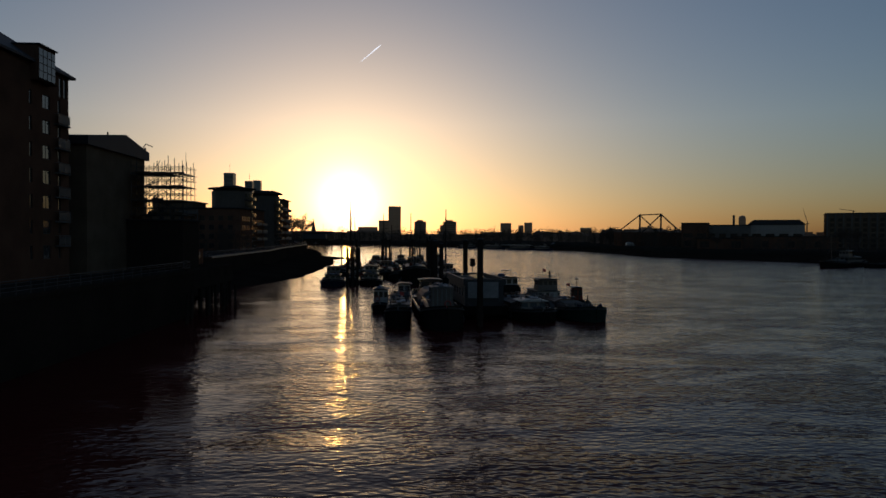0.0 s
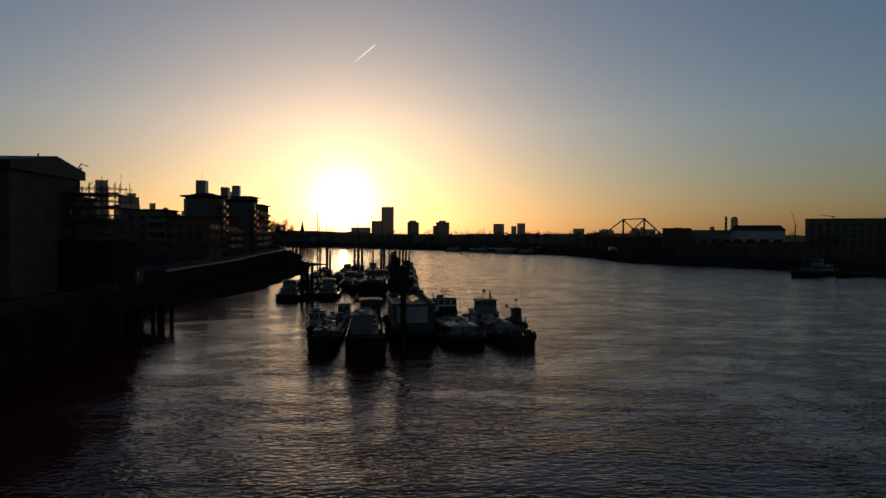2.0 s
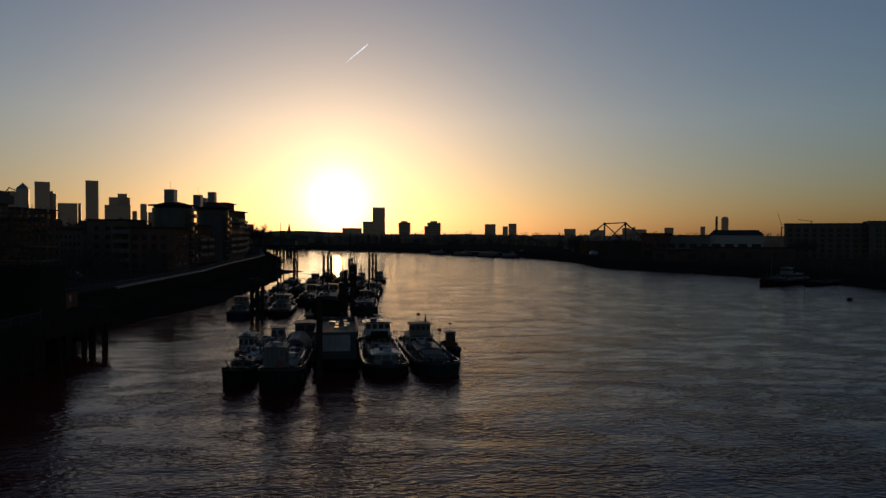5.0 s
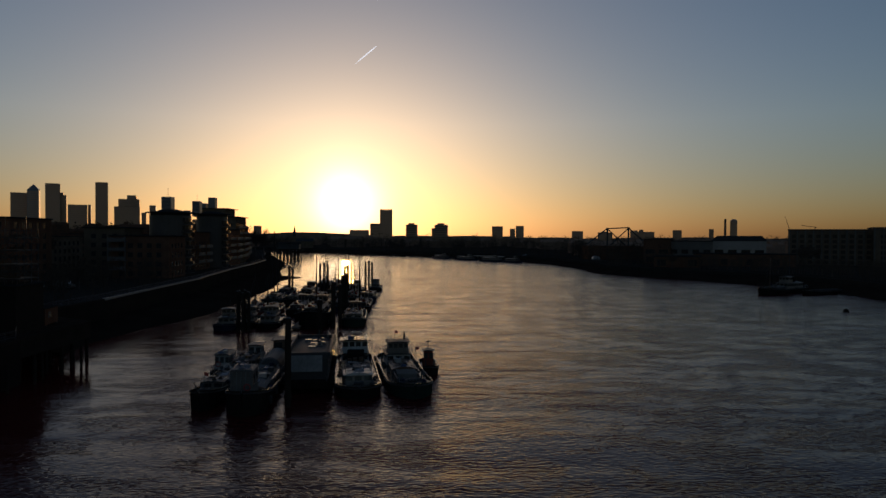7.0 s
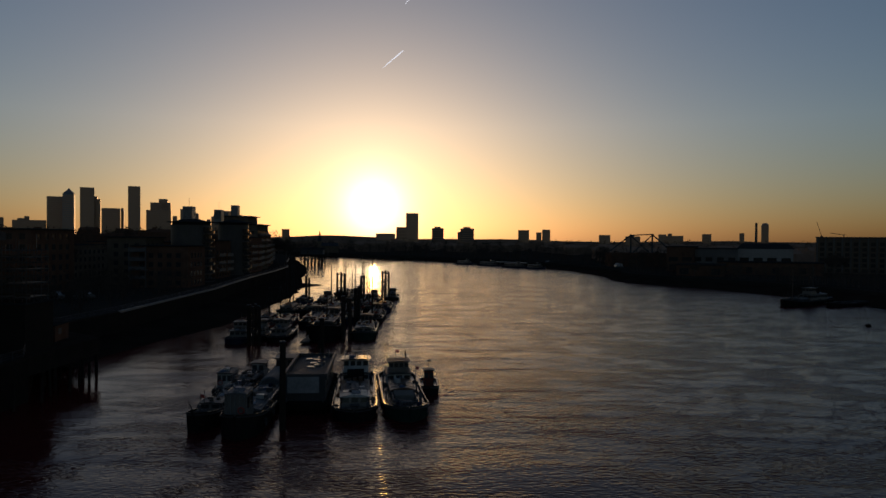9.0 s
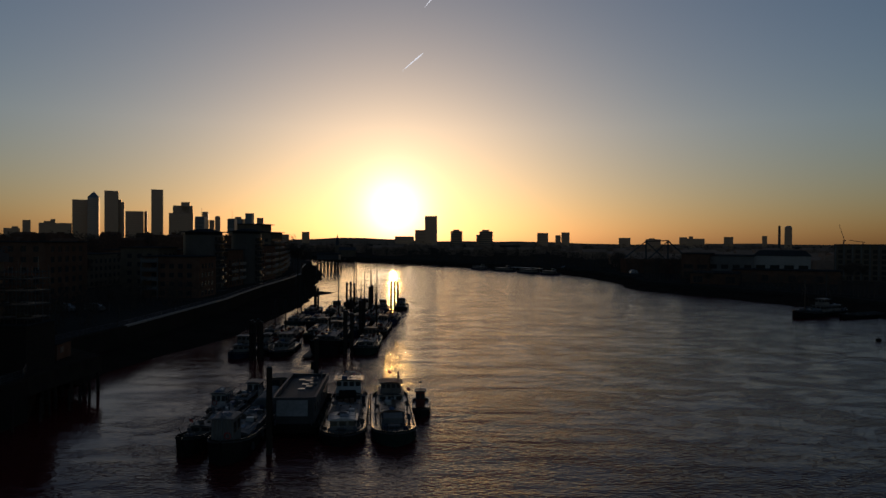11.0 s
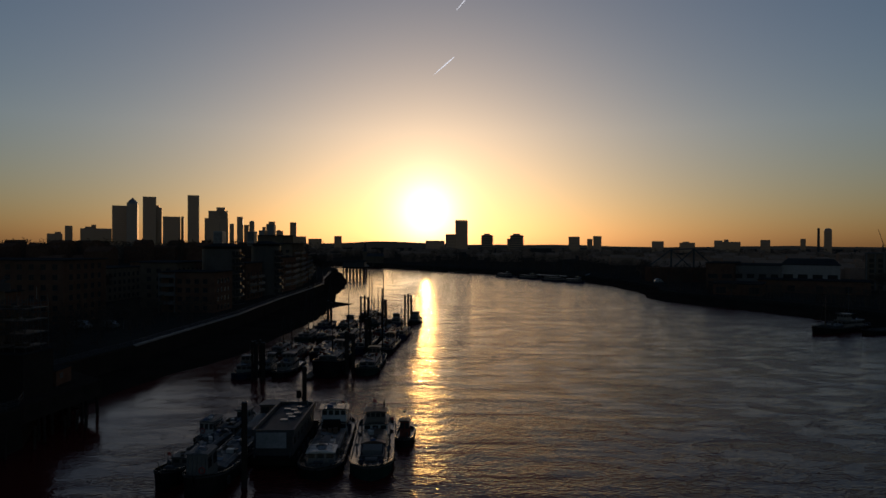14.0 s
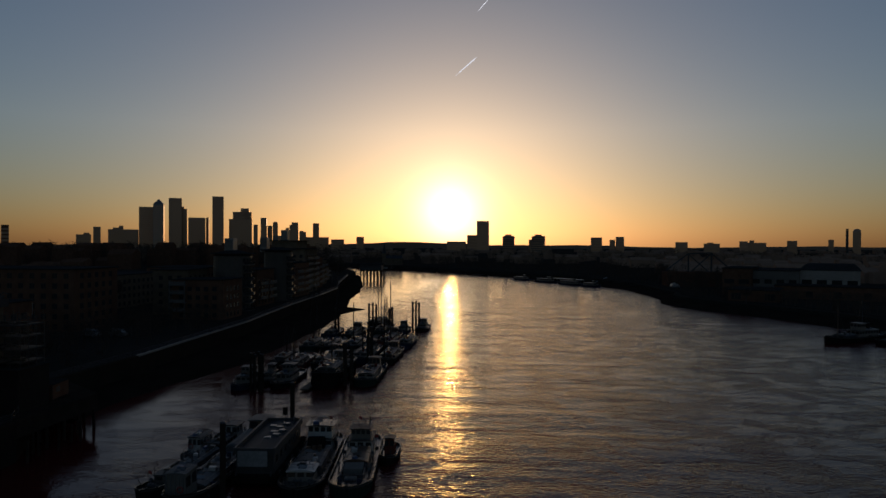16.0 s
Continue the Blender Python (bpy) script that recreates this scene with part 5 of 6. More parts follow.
def topside(t, x0, x1, y0, y1, z, seed, n):
    """Fittings and stowed gear on a cabin roof or a hatch: handrails, vents, lockers, panels, planks."""
    rnd = random.Random(seed)
    for x in (x0, x1):
        b = mesh()
        rod(b, (x, y0, z + 0.14), (x, y1, z + 0.14), 0.025, seg=5)
        k = max(2, int((y1 - y0) / 1.2))
        for j in range(k + 1):
            y = y0 + (y1 - y0) * j / k
            rod(b, (x, y, z - 0.06), (x, y, z + 0.14), 0.02, seg=4)
        part("grab_rail", b, GALV, t)
    for k in range(n):
        x, y = rnd.uniform(x0 * 0.75 + x1 * 0.25, x0 * 0.25 + x1 * 0.75), y0 + (y1 - y0) * (k + rnd.uniform(0.2, 0.8)) / n
        pick = rnd.random()
        if pick < 0.22:
            w, d, h = rnd.uniform(0.25, 0.5), rnd.uniform(0.2, 0.45), rnd.uniform(0.2, 0.5)
            part("locker", box(mesh(), x - w, x + w, y - d, y + d, z - 0.05, z + h, 0.03), rnd.choice((WHITE, WOOD, BLUEPAINT, DECK)), t)
        elif pick < 0.38:
            b = mesh()
            rod(b, (x, y, z - 0.05), (x, y, z + 0.28), 0.07, seg=8)
            rod(b, (x, y, z + 0.28), (x, y, z + 0.38), 0.2, 0.1, 10)
            part("mushroom_vent", b, GALV, t)
        elif pick < 0.56:
            w, d = rnd.uniform(0.4, 0.6), rnd.uniform(0.3, 0.45)
            b = loft(mesh(), [[(x - w, y - d, z), (x + w, y - d, z), (x + w, y - d, z + 0.05), (x - w, y - d, z + 0.05)],
                              [(x - w, y + d, z + 0.2), (x + w, y + d, z + 0.2), (x + w, y + d, z + 0.25), (x - w, y + d, z + 0.25)]])
            part("roof_panel", b, rnd.choice((WETSTEEL, SKYGLASS)), t)
        elif pick < 0.72:
            for j in range(3):
                a = rnd.uniform(-0.1, 0.1)
                part("plank", box(mesh(), x - 0.3 + 0.2 * j, x - 0.12 + 0.2 * j, y - 0.8 + a, y + 0.8 + a, z - 0.02, z + 0.06), PLANK, t)
        elif pick < 0.86:
            coil(t, x, y, z - 0.02, rnd.uniform(0.22, 0.34))
        else:
            rings = []
            for j in range(7):
                f = j / 6
                r = 0.1 + 0.3 * math.sin(math.pi * f) * rnd.uniform(0.7, 1.1)
                rings.append([(x + 1.3 * r * math.cos(q), y - 0.6 + 1.2 * f, z - 0.04 + max(0, r * math.sin(q))) for q in [2 * math.pi * i / 8 for i in range(8)]])
            part("folded_cover", loft(mesh(), rings), rnd.choice((CANVAS, CANVAS, BLUEPAINT)), t)


ROW = "moored vessels in the front row"
REAR = "moored vessels in the rear raft"


def tug_a():
    t = thing("motor_barge", pose(-3.25, 89.8, 0, 0, 0, 0.5), "dark moored motor barge with cluttered deck and timber wheelhouse aft", "barge", ROW)
    z = hull(t, 32, 3.1, 1.15, 1.25, 0.08, 0.12, HULLBLACK)
    cabin(t, -1.3, 1.3, -10.6, -8.2, z + 0.1, z + 1.3, CREAM, DECK, 0.1, "fore_cabin", 2, 3)
    topside(t, -1.2, 1.2, -10.4, -8.4, z + 1.42, 35, 5)
    topside(t, -1.4, 1.4, 4.4, 9.4, z + 1.4, 36, 9)
    topside(t, -1.3, 1.3, -7.2, 3.0, z + 1.2, 37, 10)
    cabin(t, -1.4, 1.4, 4.2, 9.6, z, z + 1.2, CREAM, DECK, 0.12, "deckhouse", 2, 5)
    cabin(t, -0.45, 1.5, 9.8, 12.2, z + 0.3, z + 2.5, WHITE, DECK, 0.2, front=2, side=2)
    hold(t, -1.35, 1.35, -7.6, 3.4, z, 0.8, 9)
    funnel(t, 0, 13.2, z + 0.1, 1.5, 0.26, HULLBLACK)
    windlass(t, 0, -13.4, z + 0.5)
    bitts(t, 0, 14.6, z + 0.2)
    bitts(t, -1.1, -12.6, z + 0.4)
    part("anchor_davit", rod(mesh(), (-0.5, -14.2, z + 0.6), (-0.9, -15.0, z + 2.3), 0.06, seg=6), DARKSTEEL, t)
    pole(t, "foremast", 0.2, -13.2, z + 0.6, 3.0, 0.05)
    pole(t, "jackstaff", 0.2, -14.6, z + 0.7, 2.7, 0.035, flag=True)
    pole(t, "aerial", -0.6, 11.4, z + 2.6, 1.6)
    lifebuoy(t, -1.46, 6.0, z + 0.9)
    rails(t, [(-1.42, 10.6), (-1.3, 13.8), (0, 15.4), (1.3, 13.8), (1.42, 12.6)], z + 0.2)
    rails(t, [(-1.4, 4.4), (-1.4, 7.0), (1.4, 7.0), (1.4, 4.4)], z + 1.3, 0.8)
    for y in (-12, -8, -4, 0, 4, 8, 12):
        tyre(t, -1.63, y, 0.8)
    gear(t, 31, 18, 1.45, -11.5, 10.0, z + 0.02)
    gear(t, 32, 6, 0.9, -13.6, -11.6, z + 0.35)
    gear(t, 33, 9, 0.9, -7.0, 3.0, z + 1.1)
    gear(t, 34, 5, 0.9, 4.8, 9.6, z + 1.4)
    for k in range(5):
        y = -10.8 + 0.7 * k
        part("crate", box(mesh(), -1.5, -1.36, y, y + 0.55, z + 0.05, z + 0.75 + 0.2 * (k % 2), 0.04), WOOD, t)


def launch():
    t = thing("motor_launch", pose(-6.1, 95.3, 0, 0, 0, 1.2), "small dark launch with an upright cabin beside the barge", "launch", ROW)
    z = hull(t, 10.5, 2.3, 0.95, 0.55, 0.3, 0.12, HULLBLACK, 0.3, 16)
    cabin(t, -1.05, 1.05, -1.6, 2.4, z, z + 2.25, WHITE, DECK, 0.12, front=3, side=4)
    part("engine_casing", box(mesh(), -0.7, 0.7, 2.6, 4.2, z - 0.05, z + 0.55, 0.05), DECK, t)
    pole(t, "mast", 0, 0.8, z + 2.35, 1.2, 0.04)
    part("mast_yard", rod(mesh(), (-0.5, 0.8, z + 3.05), (0.5, 0.8, z + 3.05), 0.025, seg=5), DARKSTEEL, t)
    pole(t, "aerial", 0.5, 1.8, z + 2.35, 0.9)
    topside(t, -0.8, 0.8, -1.2, 2.2, z + 2.4, 72, 5)
    lifebuoy(t, -0.5, -1.75, z + 1.0)
    rails(t, [(-1.0, -2.2), (-0.7, -3.8), (0, -4.8), (0.7, -3.8), (1.0, -2.2)], z + 0.3, 0.7)
    gear(t, 71, 5, 0.7, -4.2, -1.8, z + 0.1)
    for y in (-2.5, 0.5, 3.2):
        tyre(t, -1.23, y, 0.55, 0.34)


def barge_b():
    t = thing("house_barge", pose(1.25, 89.5, 0, 0, 0, 3.4), "long black house barge with a drab box cabin forward", "barge", ROW)
    z = hull(t, 37, 4.7, 1.4, 1.5, 0.1, 0.12, HULLBLACK)
    cabin(t, -1.6, 0.95, -17.0, -13.6, z + 0.2, z + 3.7, RENDER, CANVAS, 0.05, "deckhouse", 0, 2, camber=0.12, top_inset=0.05)
    for k in range(5):
        x = -1.35 + 0.5 * k
        part("rib", box(mesh(), x - 0.04, x + 0.04, -17.06, -16.98, z + 0.3, z + 3.6, 0.01), GALV, t)
    hold(t, -1.55, 1.55, -12.6, 0.6, z, 0.75, 9)
    rg = []
    for y, s in ((1.2, 0.9), (1.5, 1.0), (5.6, 1.02), (9.6, 1.0), (10.0, 0.9)):
        rg.append([(1.75 * math.cos(a) * s, y, z + 2.1 * math.sin(a) * s - 0.05) for a in [math.pi * k / 10 for k in range(11)]])
    part("cover", loft(mesh(), rg), CANVAS, t, "dark rounded tarpaulin cover")
    cabin(t, -1.0, 2.25, 11.4, 14.8, z + 0.4, z + 2.8, WOOD, DECK, 0.2, front=2, side=2)
    part("engine_casing", box(mesh(), -1.4, 2.28, 10.8, 15.4, z - 0.1, z + 0.4, 0.06), DECK, t)
    topside(t, -1.4, 1.4, -12.4, 0.4, z + 1.15, 43, 12)
    topside(t, -1.3, 0.7, -16.8, -13.8, z + 3.85, 44, 4)
    funnel(t, 0.7, 15.1, z + 0.4, 1.2, 0.25, HULLBLACK)
    rails(t, [(-2.1, 13.0), (-1.85, 16.2), (0, 17.8), (1.85, 16.2), (2.0, 15.5)], z + 0.2)
    rails(t, [(2.12, -12.6), (2.12, 10)], z + 0.3)
    windlass(t, 1.2, -16.4, z + 0.3)
    bitts(t, -1.3, 16.4, z + 0.2)
    lifebuoy(t, 0.3, -17.1, z + 1.9)
    pole(t, "aerial", 0.8, 13.6, z + 2.9, 1.6)
    gear(t, 41, 20, 2.2, -13.0, 10.0, z + 0.02)
    gear(t, 42, 8, 1.0, -12.0, 0.2, z + 1.05)
    part("ladder_rack", box(mesh(), 1.65, 1.85, -8, -2, z + 0.9, z + 1.0, 0.02), WETSTEEL, t)
    for y in (-14, -9, -4, 1, 6, 11):
        tyre(t, 2.43, y, 0.85)
    for k in range(7):
        x, y = -1.75 + 0.2 * (k % 2), -11.5 + 2.6 * k
        part("plant_tub", rod(mesh(), (x, y, z), (x, y, z + 0.4), 0.22, 0.28, 9), HULLRED, t)


def hut_barge():
    t = thing("workshop_barge", pose(7.0, 91.0, 0.5, 0, 0, 5.0), "black pontoon carrying a long dark shed with a pale end panel", "barge", ROW)
    b = mesh()
    loft(b, [[(-2.9, -9.5, 1.2), (2.9, -9.5, 1.2), (2.9, 9.5, 1.2), (-2.9, 9.5, 1.2)], [(-2.9, -9.2, 0.2), (2.9, -9.2, 0.2), (2.9, 9.2, 0.2), (-2.9, 9.2, 0.2)], [(-2.6, -7.6, -0.8), (2.6, -7.6, -0.8), (2.6, 7.6, -0.8), (-2.6, 7.6, -0.8)]][::-1])
    part("hull", b, HULLBLACK, t)
    for s in (-1, 1):
        part("rubbing_strake", box(mesh(), s * 2.95 - 0.07, s * 2.95 + 0.07, -9.4, 9.4, 0.85, 1.05, 0.02), PILEWOOD, t)
    b = mesh()
    facade(b, (-2.5, -8.4, 0), (1, 0, 0), (0, -1, 0), 5.0, 1.2, 3.9, [(0.6, 1.5, 1.3, 2.3), (3.4, 4.4, 1.3, 2.3)], 0.06)
    facade(b, (2.5, -8.4, 0), (0, 1, 0), (1, 0, 0), 15.6, 1.2, 3.9, [(1.0 + 2.4 * k, 2.2 + 2.4 * k, 2.3, 3.3) for k in range(6)], 0.08)
    facade(b, (2.5, 7.2, 0), (-1, 0, 0), (0, 1, 0), 5.0, 1.2, 3.9, [(2.0, 3.0, 1.25, 3.3)], 0.08)
    facade(b, (-2.5, 7.2, 0), (0, -1, 0), (-1, 0, 0), 15.6, 1.2, 3.9, [(1.0 + 2.4 * k, 2.2 + 2.4 * k, 2.3, 3.3) for k in range(6)], 0.08)
    shed_body = part("shed", b, DARKSTEEL, t)
    part("front_panel", box(mesh(), -2.2, 1.75, -8.74, -8.68, 2.25, 4.3, 0.01), PANEL, shed_body, "pale painted front panel")
    for s in (-1, 1):
        for k in range(6):
            y = -7.4 + 2.4 * k + 0.6
            part("pane", box(mesh(), s * 2.46 - 0.02, s * 2.46 + 0.02, y - 0.56, y + 0.56, 2.33, 3.27), GLASS, shed_body)
    # parapet rim round a sunk felt roof with rooflights
    b = mesh()
    for q in ((-2.75, -2.55, -8.65, 7.45), (2.55, 2.75, -8.65, 7.45), (-2.55, 2.55, -8.65, -8.45), (-2.55, 2.55, 7.25, 7.45)):
        box(b, *q, 3.85, 4.65)
    part("parapet", b, DARKSTEEL, t)
    for q in ((-2.8, -2.5), (2.5, 2.8)):
        part("parapet_capping", box(mesh(), *q, -8.7, 7.5, 4.65, 4.7, 0.01), DARKSTEEL, t)
    rg = []
    for k in range(5):
        f = k / 4
        x = -2.55 + 5.1 * f
        zc = 4.05 + 0.35 * (1 - abs(2 * f - 1))
        rg.append([(x, -8.45, zc - 0.12), (x, 7.25, zc - 0.12), (x, 7.25, zc), (x, -8.45, zc)])
    part("roof", loft(mesh(), rg), SLATE, t)
    for k, (x, y) in enumerate(((0.1, -2.6), (0.9, -1.0), (0.2, 0.4), (1.2, 1.3), (0.4, 3.0), (-0.7, 3.6), (0.9, 4.9))):
        r = part("rooflight", box(mesh(), x - 0.5, x + 0.5, y - 0.4, y + 0.4, 4.2, 4.5, 0.04), GALV, t)
        part("pane", box(mesh(), x - 0.42, x + 0.42, y - 0.32, y + 0.32, 4.5, 4.515), GLASS, r)
    for k in range(5):
        tyre(t, 3.0, -7 + 3.4 * k, 0.8)
        tyre(t, -3.0, -7 + 3.4 * k, 0.8)
    bitts(t, 2.3, -9.0, 1.2)
    bitts(t, -2.3, -9.0, 1.2)
    part("sign_post", rod(mesh(), (0.7, 4.95, 4.2), (0.7, 4.95, 6.9), 0.06, seg=6), DARKSTEEL, t)
    part("sign_board", box(mesh(), 0.32, 1.08, 4.86, 4.93, 5.7, 6.9, 0.02), HULLBLACK, t)
    part("vent_pipe", rod(mesh(), (1.9, 5.4, 4.2), (1.9, 5.4, 5.4), 0.1, seg=7), GALV, t)


def barge_c():
    t = thing("motor_barge", pose(12.95, 91.9, 0, 0, 0, 6.5), "dark motor barge with a low fore cabin and broad wheelhouse aft", "barge", ROW)
    z = hull(t, 27, 5.7, 1.15, 0.55, 0.16, 0.12, HULLBLACK)
    cabin(t, -1.75, 1.75, -9.6, -6.4, z, z + 1.5, CREAM, WHITE, 0.15, "fore_cabin", 3, 3, camber=0.25, top_inset=0.25)
    rails(t, [(-1.6, -9.4), (-1.6, -6.6), (1.6, -6.6), (1.6, -9.4), (-1.6, -9.4)], z + 1.7, 0.7)
    hold(t, -1.95, 1.95, -5.6, 3.6, z, 0.9, 7)
    cabin(t, -2.0, 2.0, 4.6, 9.8, z, z + 1.7, WHITE, DECK, 0.12, "deckhouse", 3, 5)
    part("tank", rod(mesh(), (-1.2, 2.2, z + 1.9), (1.2, 2.2, z + 1.9), 0.95, seg=16), HULLBLACK, t)
    topside(t, -1.6, 1.6, -9.2, -6.8, z + 1.85, 53, 6)
    topside(t, -1.8, 1.8, -5.4, 1.0, z + 1.3, 54, 10)
    topside(t, -1.5, 1.5, 5.2, 7.4, z + 3.85, 55, 4)
    cabin(t, -1.85, 1.85, 5.0, 7.6, z + 1.8, z + 3.7, WHITE, WETSTEEL, 0.35, front=4)
    funnel(t, 1.1, 9.0, z + 1.7, 1.3, 0.26, HULLBLACK)
    windlass(t, 0, -11.4, z + 0.4)
    bitts(t, -1.7, -10.8, z + 0.3)
    bitts(t, 1.7, -10.8, z + 0.3)
    pole(t, "jackstaff", 0, -13.0, z + 0.7, 2.0, 0.03)
    pole(t, "radar_mast", 0.2, 6.4, z + 3.8, 0.9, 0.05)
    part("radar_bar", box(mesh(), -0.55, 0.95, 6.3, 6.5, z + 4.65, z + 4.78, 0.03), WHITE, t)
    pole(t, "aerial", -1.7, 7.4, z + 3.8, 0.9)
    pole(t, "ensign_staff", 0.3, 12.6, z + 0.5, 2.8, 0.03, flag=True)
    pole(t, "boat_pole", 2.5, 6.0, z + 0.3, 4.6, 0.035)
    rails(t, [(-2.2, 9.6), (-2.0, 12), (0, 13), (2.0, 12), (2.2, 9.6)], z + 0.2)
    lifebuoy(t, 0, 4.5, z + 1.1)
    gear(t, 51, 12, 2.45, -9.0, 9.0, z + 0.02)
    gear(t, 52, 6, 1.9, -12.2, -10.2, z + 0.12)
    rails(t, [(-1.7, 5.2), (-1.7, 7.4), (1.7, 7.4), (1.7, 5.2)], z + 3.85, 0.45)
    for y in (-9, -5, -1, 3, 7):
        tyre(t, -2.9, y, 0.7)
        tyre(t, 2.9, y + 1.2, 0.7)
    part("dinghy", loft(mesh(), [[(-0.7, -5, z + 1.35), (0.7, -5, z + 1.35), (0.6, -5, z + 1.65), (-0.6, -5, z + 1.65)],
                                 [(-0.7, -2.6, z + 1.35), (0.7, -2.6, z + 1.35), (0.5, -2.6, z + 1.8), (-0.5, -2.6, z + 1.8)],
                                 [(-0.1, -1.8, z + 1.35), (0.1, -1.8, z + 1.35), (0.1, -1.8, z + 1.65), (-0.1, -1.8, z + 1.65)]]), DECK, t, "upturned dinghy on the hatch")
    for k in range(3):
        part("crate", box(mesh(), -1.2 + 0.8 * k, -0.6 + 0.8 * k, 0.6, 1.3, z + 1.2, z + 1.75 + 0.1 * k, 0.04), WOOD, t)


def barge_d():
    t = thing("motor_barge", pose(19.35, 92.1, 0, 0, 0, 7.6), "dark green motor barge with open hold and pale deck gear", "barge", ROW)
    z = hull(t, 26.5, 5.7, 1.2, 0.75, 0.18, 0.14, HULLGREEN)
    hold(t, -1.7, 1.7, -3.0, 3.6, z, 0.8, 5, WOOD)
    open_hold(t, -1.6, 1.6, -8.0, -3.5, z, 0.7)
    part("hold_cover", prism(mesh(), [(-1.3, -6.0), (1.3, -6.0), (1.3, -3.8), (-1.3, -3.8)], z + 0.1, [z + 0.85, z + 0.85, z + 1.05, z + 1.05]), RENDER, t)
    topside(t, -1.5, 1.5, -2.6, 3.2, z + 1.2, 63, 9)
    topside(t, -1.5, 1.5, 7.6, 9.8, z + 1.75, 64, 5)
    cabin(t, -1.8, 1.8, 4.4, 10.0, z, z + 1.6, WHITE, DECK, 0.12, "deckhouse", 3, 5)
    cabin(t, -1.5, 1.5, 4.9, 7.3, z + 1.7, z + 3.3, CREAM, DECK, 0.25, front=4)
    rails(t, [(-1.7, 4.5), (1.7, 4.5)], z + 1.6, 0.8)
    mast(t, 1.2, 7.9, z + 1.6, 2.9, 0.2, 0.0, False, mat=HULLBLACK)
    pole(t, "signal_mast", -0.4, 6.2, z + 3.4, 1.6, 0.05, flag=True)
    pole(t, "aerial", 0.6, 5.6, z + 3.4, 1.1)
    part("deck_locker", box(mesh(), -0.8, 0.8, -9.6, -8.7, z + 0.2, z + 0.8, 0.05), RENDER, t)
    windlass(t, 0, -10.9, z + 0.5)
    bitts(t, -1.5, -10.0, z + 0.3)
    bitts(t, 1.5, -10.0, z + 0.3)
    bow = [-0.96 + 0.192 * k for k in range(11)]
    rails(t, [(2.0 * math.sin(a), -12.0 + 2.0 * (1 - math.cos(a))) for a in bow], z + 0.5, 0.9, "bow_rail")
    rails(t, [(-2.1, 9), (-1.8, 12), (0, 12.8), (1.8, 12), (2.1, 9)], z + 0.2)
    tyre(t, 2.45, -10.4, 1.05, 0.5)
    gear(t, 61, 10, 2.4, -8.5, 9.0, z + 0.02)
    gear(t, 62, 5, 1.4, -12.0, -9.8, z + 0.3)
    rails(t, [(-1.4, 5.0), (-1.4, 7.2), (1.4, 7.2), (1.4, 5.0), (-1.4, 5.0)], z + 3.4, 0.6)
    for y in (-6, -2, 2, 6, 10):
        tyre(t, 2.92, y, 0.7)
        tyre(t, -2.92, y + 1.5, 0.7)
    pole(t, "boat_hook", 2.2, 1.6, z + 0.2, 3.4)
    pole(t, "boat_hook", 2.3, 3.2, z + 0.2, 2.8, flag=True)


def small_tug():
    t = thing("tugboat", pose(23.1, 97.2, 0, 0, 0, 3), "small black tug with upright wheelhouse moored alongside a barge", "tugboat", ROW)
    z = hull(t, 8.2, 2.7, 0.95, 0.55, 0.34, 0.22, HULLBLACK, 0.3, 16)
    cabin(t, -0.75, 0.75, -0.6, 1.0, z, z + 2.3, HULLRED, DECK, 0.14, front=2, side=2)
    part("engine_casing", box(mesh(), -0.7, 0.7, 1.1, 2.7, z - 0.05, z + 0.75, 0.05), HULLRED, t)
    funnel(t, 0, 1.6, z + 0.7, 1.3, 0.2, HULLBLACK)
    pole(t, "mast", 0, 0.3, z + 2.4, 1.8, 0.045)
    part("mast_lamp", box(mesh(), -0.3, 0.3, 0.2, 0.4, z + 3.5, z + 3.7, 0.04), DARKSTEEL, t)
    pole(t, "push_post", -0.6, -3.4, z + 0.2, 1.3, 0.12, RUBBER)
    pole(t, "push_post", 0.6, -3.4, z + 0.2, 1.3, 0.12, RUBBER)
    bitts(t, 0, 3.0, z + 0.1)
    for s in (-1.4, 1.4):
        tyre(t, s, -0.8, 0.55, 0.36)
        tyre(t, s, 1.4, 0.55, 0.36)


tug_a()
launch()
barge_b()
hut_barge()
barge_c()
barge_d()
small_tug()


# rear raft: house barges, cruisers and sailing barges side by side
def cruiser(x, y, rot, L, B, mat, label, cab=CREAM):
    t = thing("motor_cruiser", pose(x, y, 0, 0, 0, rot), label, "cruiser", REAR)
    z = hull(t, L, B, 1.0, 0.6, 0.32, 0.08, mat, 0.3, 18)
    cabin(t, -B * 0.33, B * 0.33, -L * 0.2, L * 0.22, z, z + 1.5, cab, DECK, 0.15, "saloon", 3, 5)
    cabin(t, -B * 0.28, B * 0.28, L * 0.0, L * 0.17, z + 1.62, z + 3.1, cab, DECK, 0.2)
    topside(t, -B * 0.26, B * 0.26, -L * 0.18, -L * 0.02, z + 1.68, int(L * 10 + B * 7), 4)
    part("fore_hatch", box(mesh(), -0.5, 0.5, -L * 0.32, -L * 0.26, z + 0.05, z + 0.4, 0.05), WOOD, t)
    rails(t, [(-B * 0.4, -L * 0.2), (-B * 0.3, -L * 0.36), (0, -L * 0.47), (B * 0.3, -L * 0.36), (B * 0.4, -L * 0.2)], z + 0.35, 0.75)
    pole(t, "mast", 0, L * 0.12, z + 3.2, 1.8, 0.05)
    for s in (-B / 2 - 0.05, B / 2 + 0.05):
        tyre(t, s, -L * 0.1, 0.5, 0.32)
        tyre(t, s, L * 0.2, 0.5, 0.32)
    return t


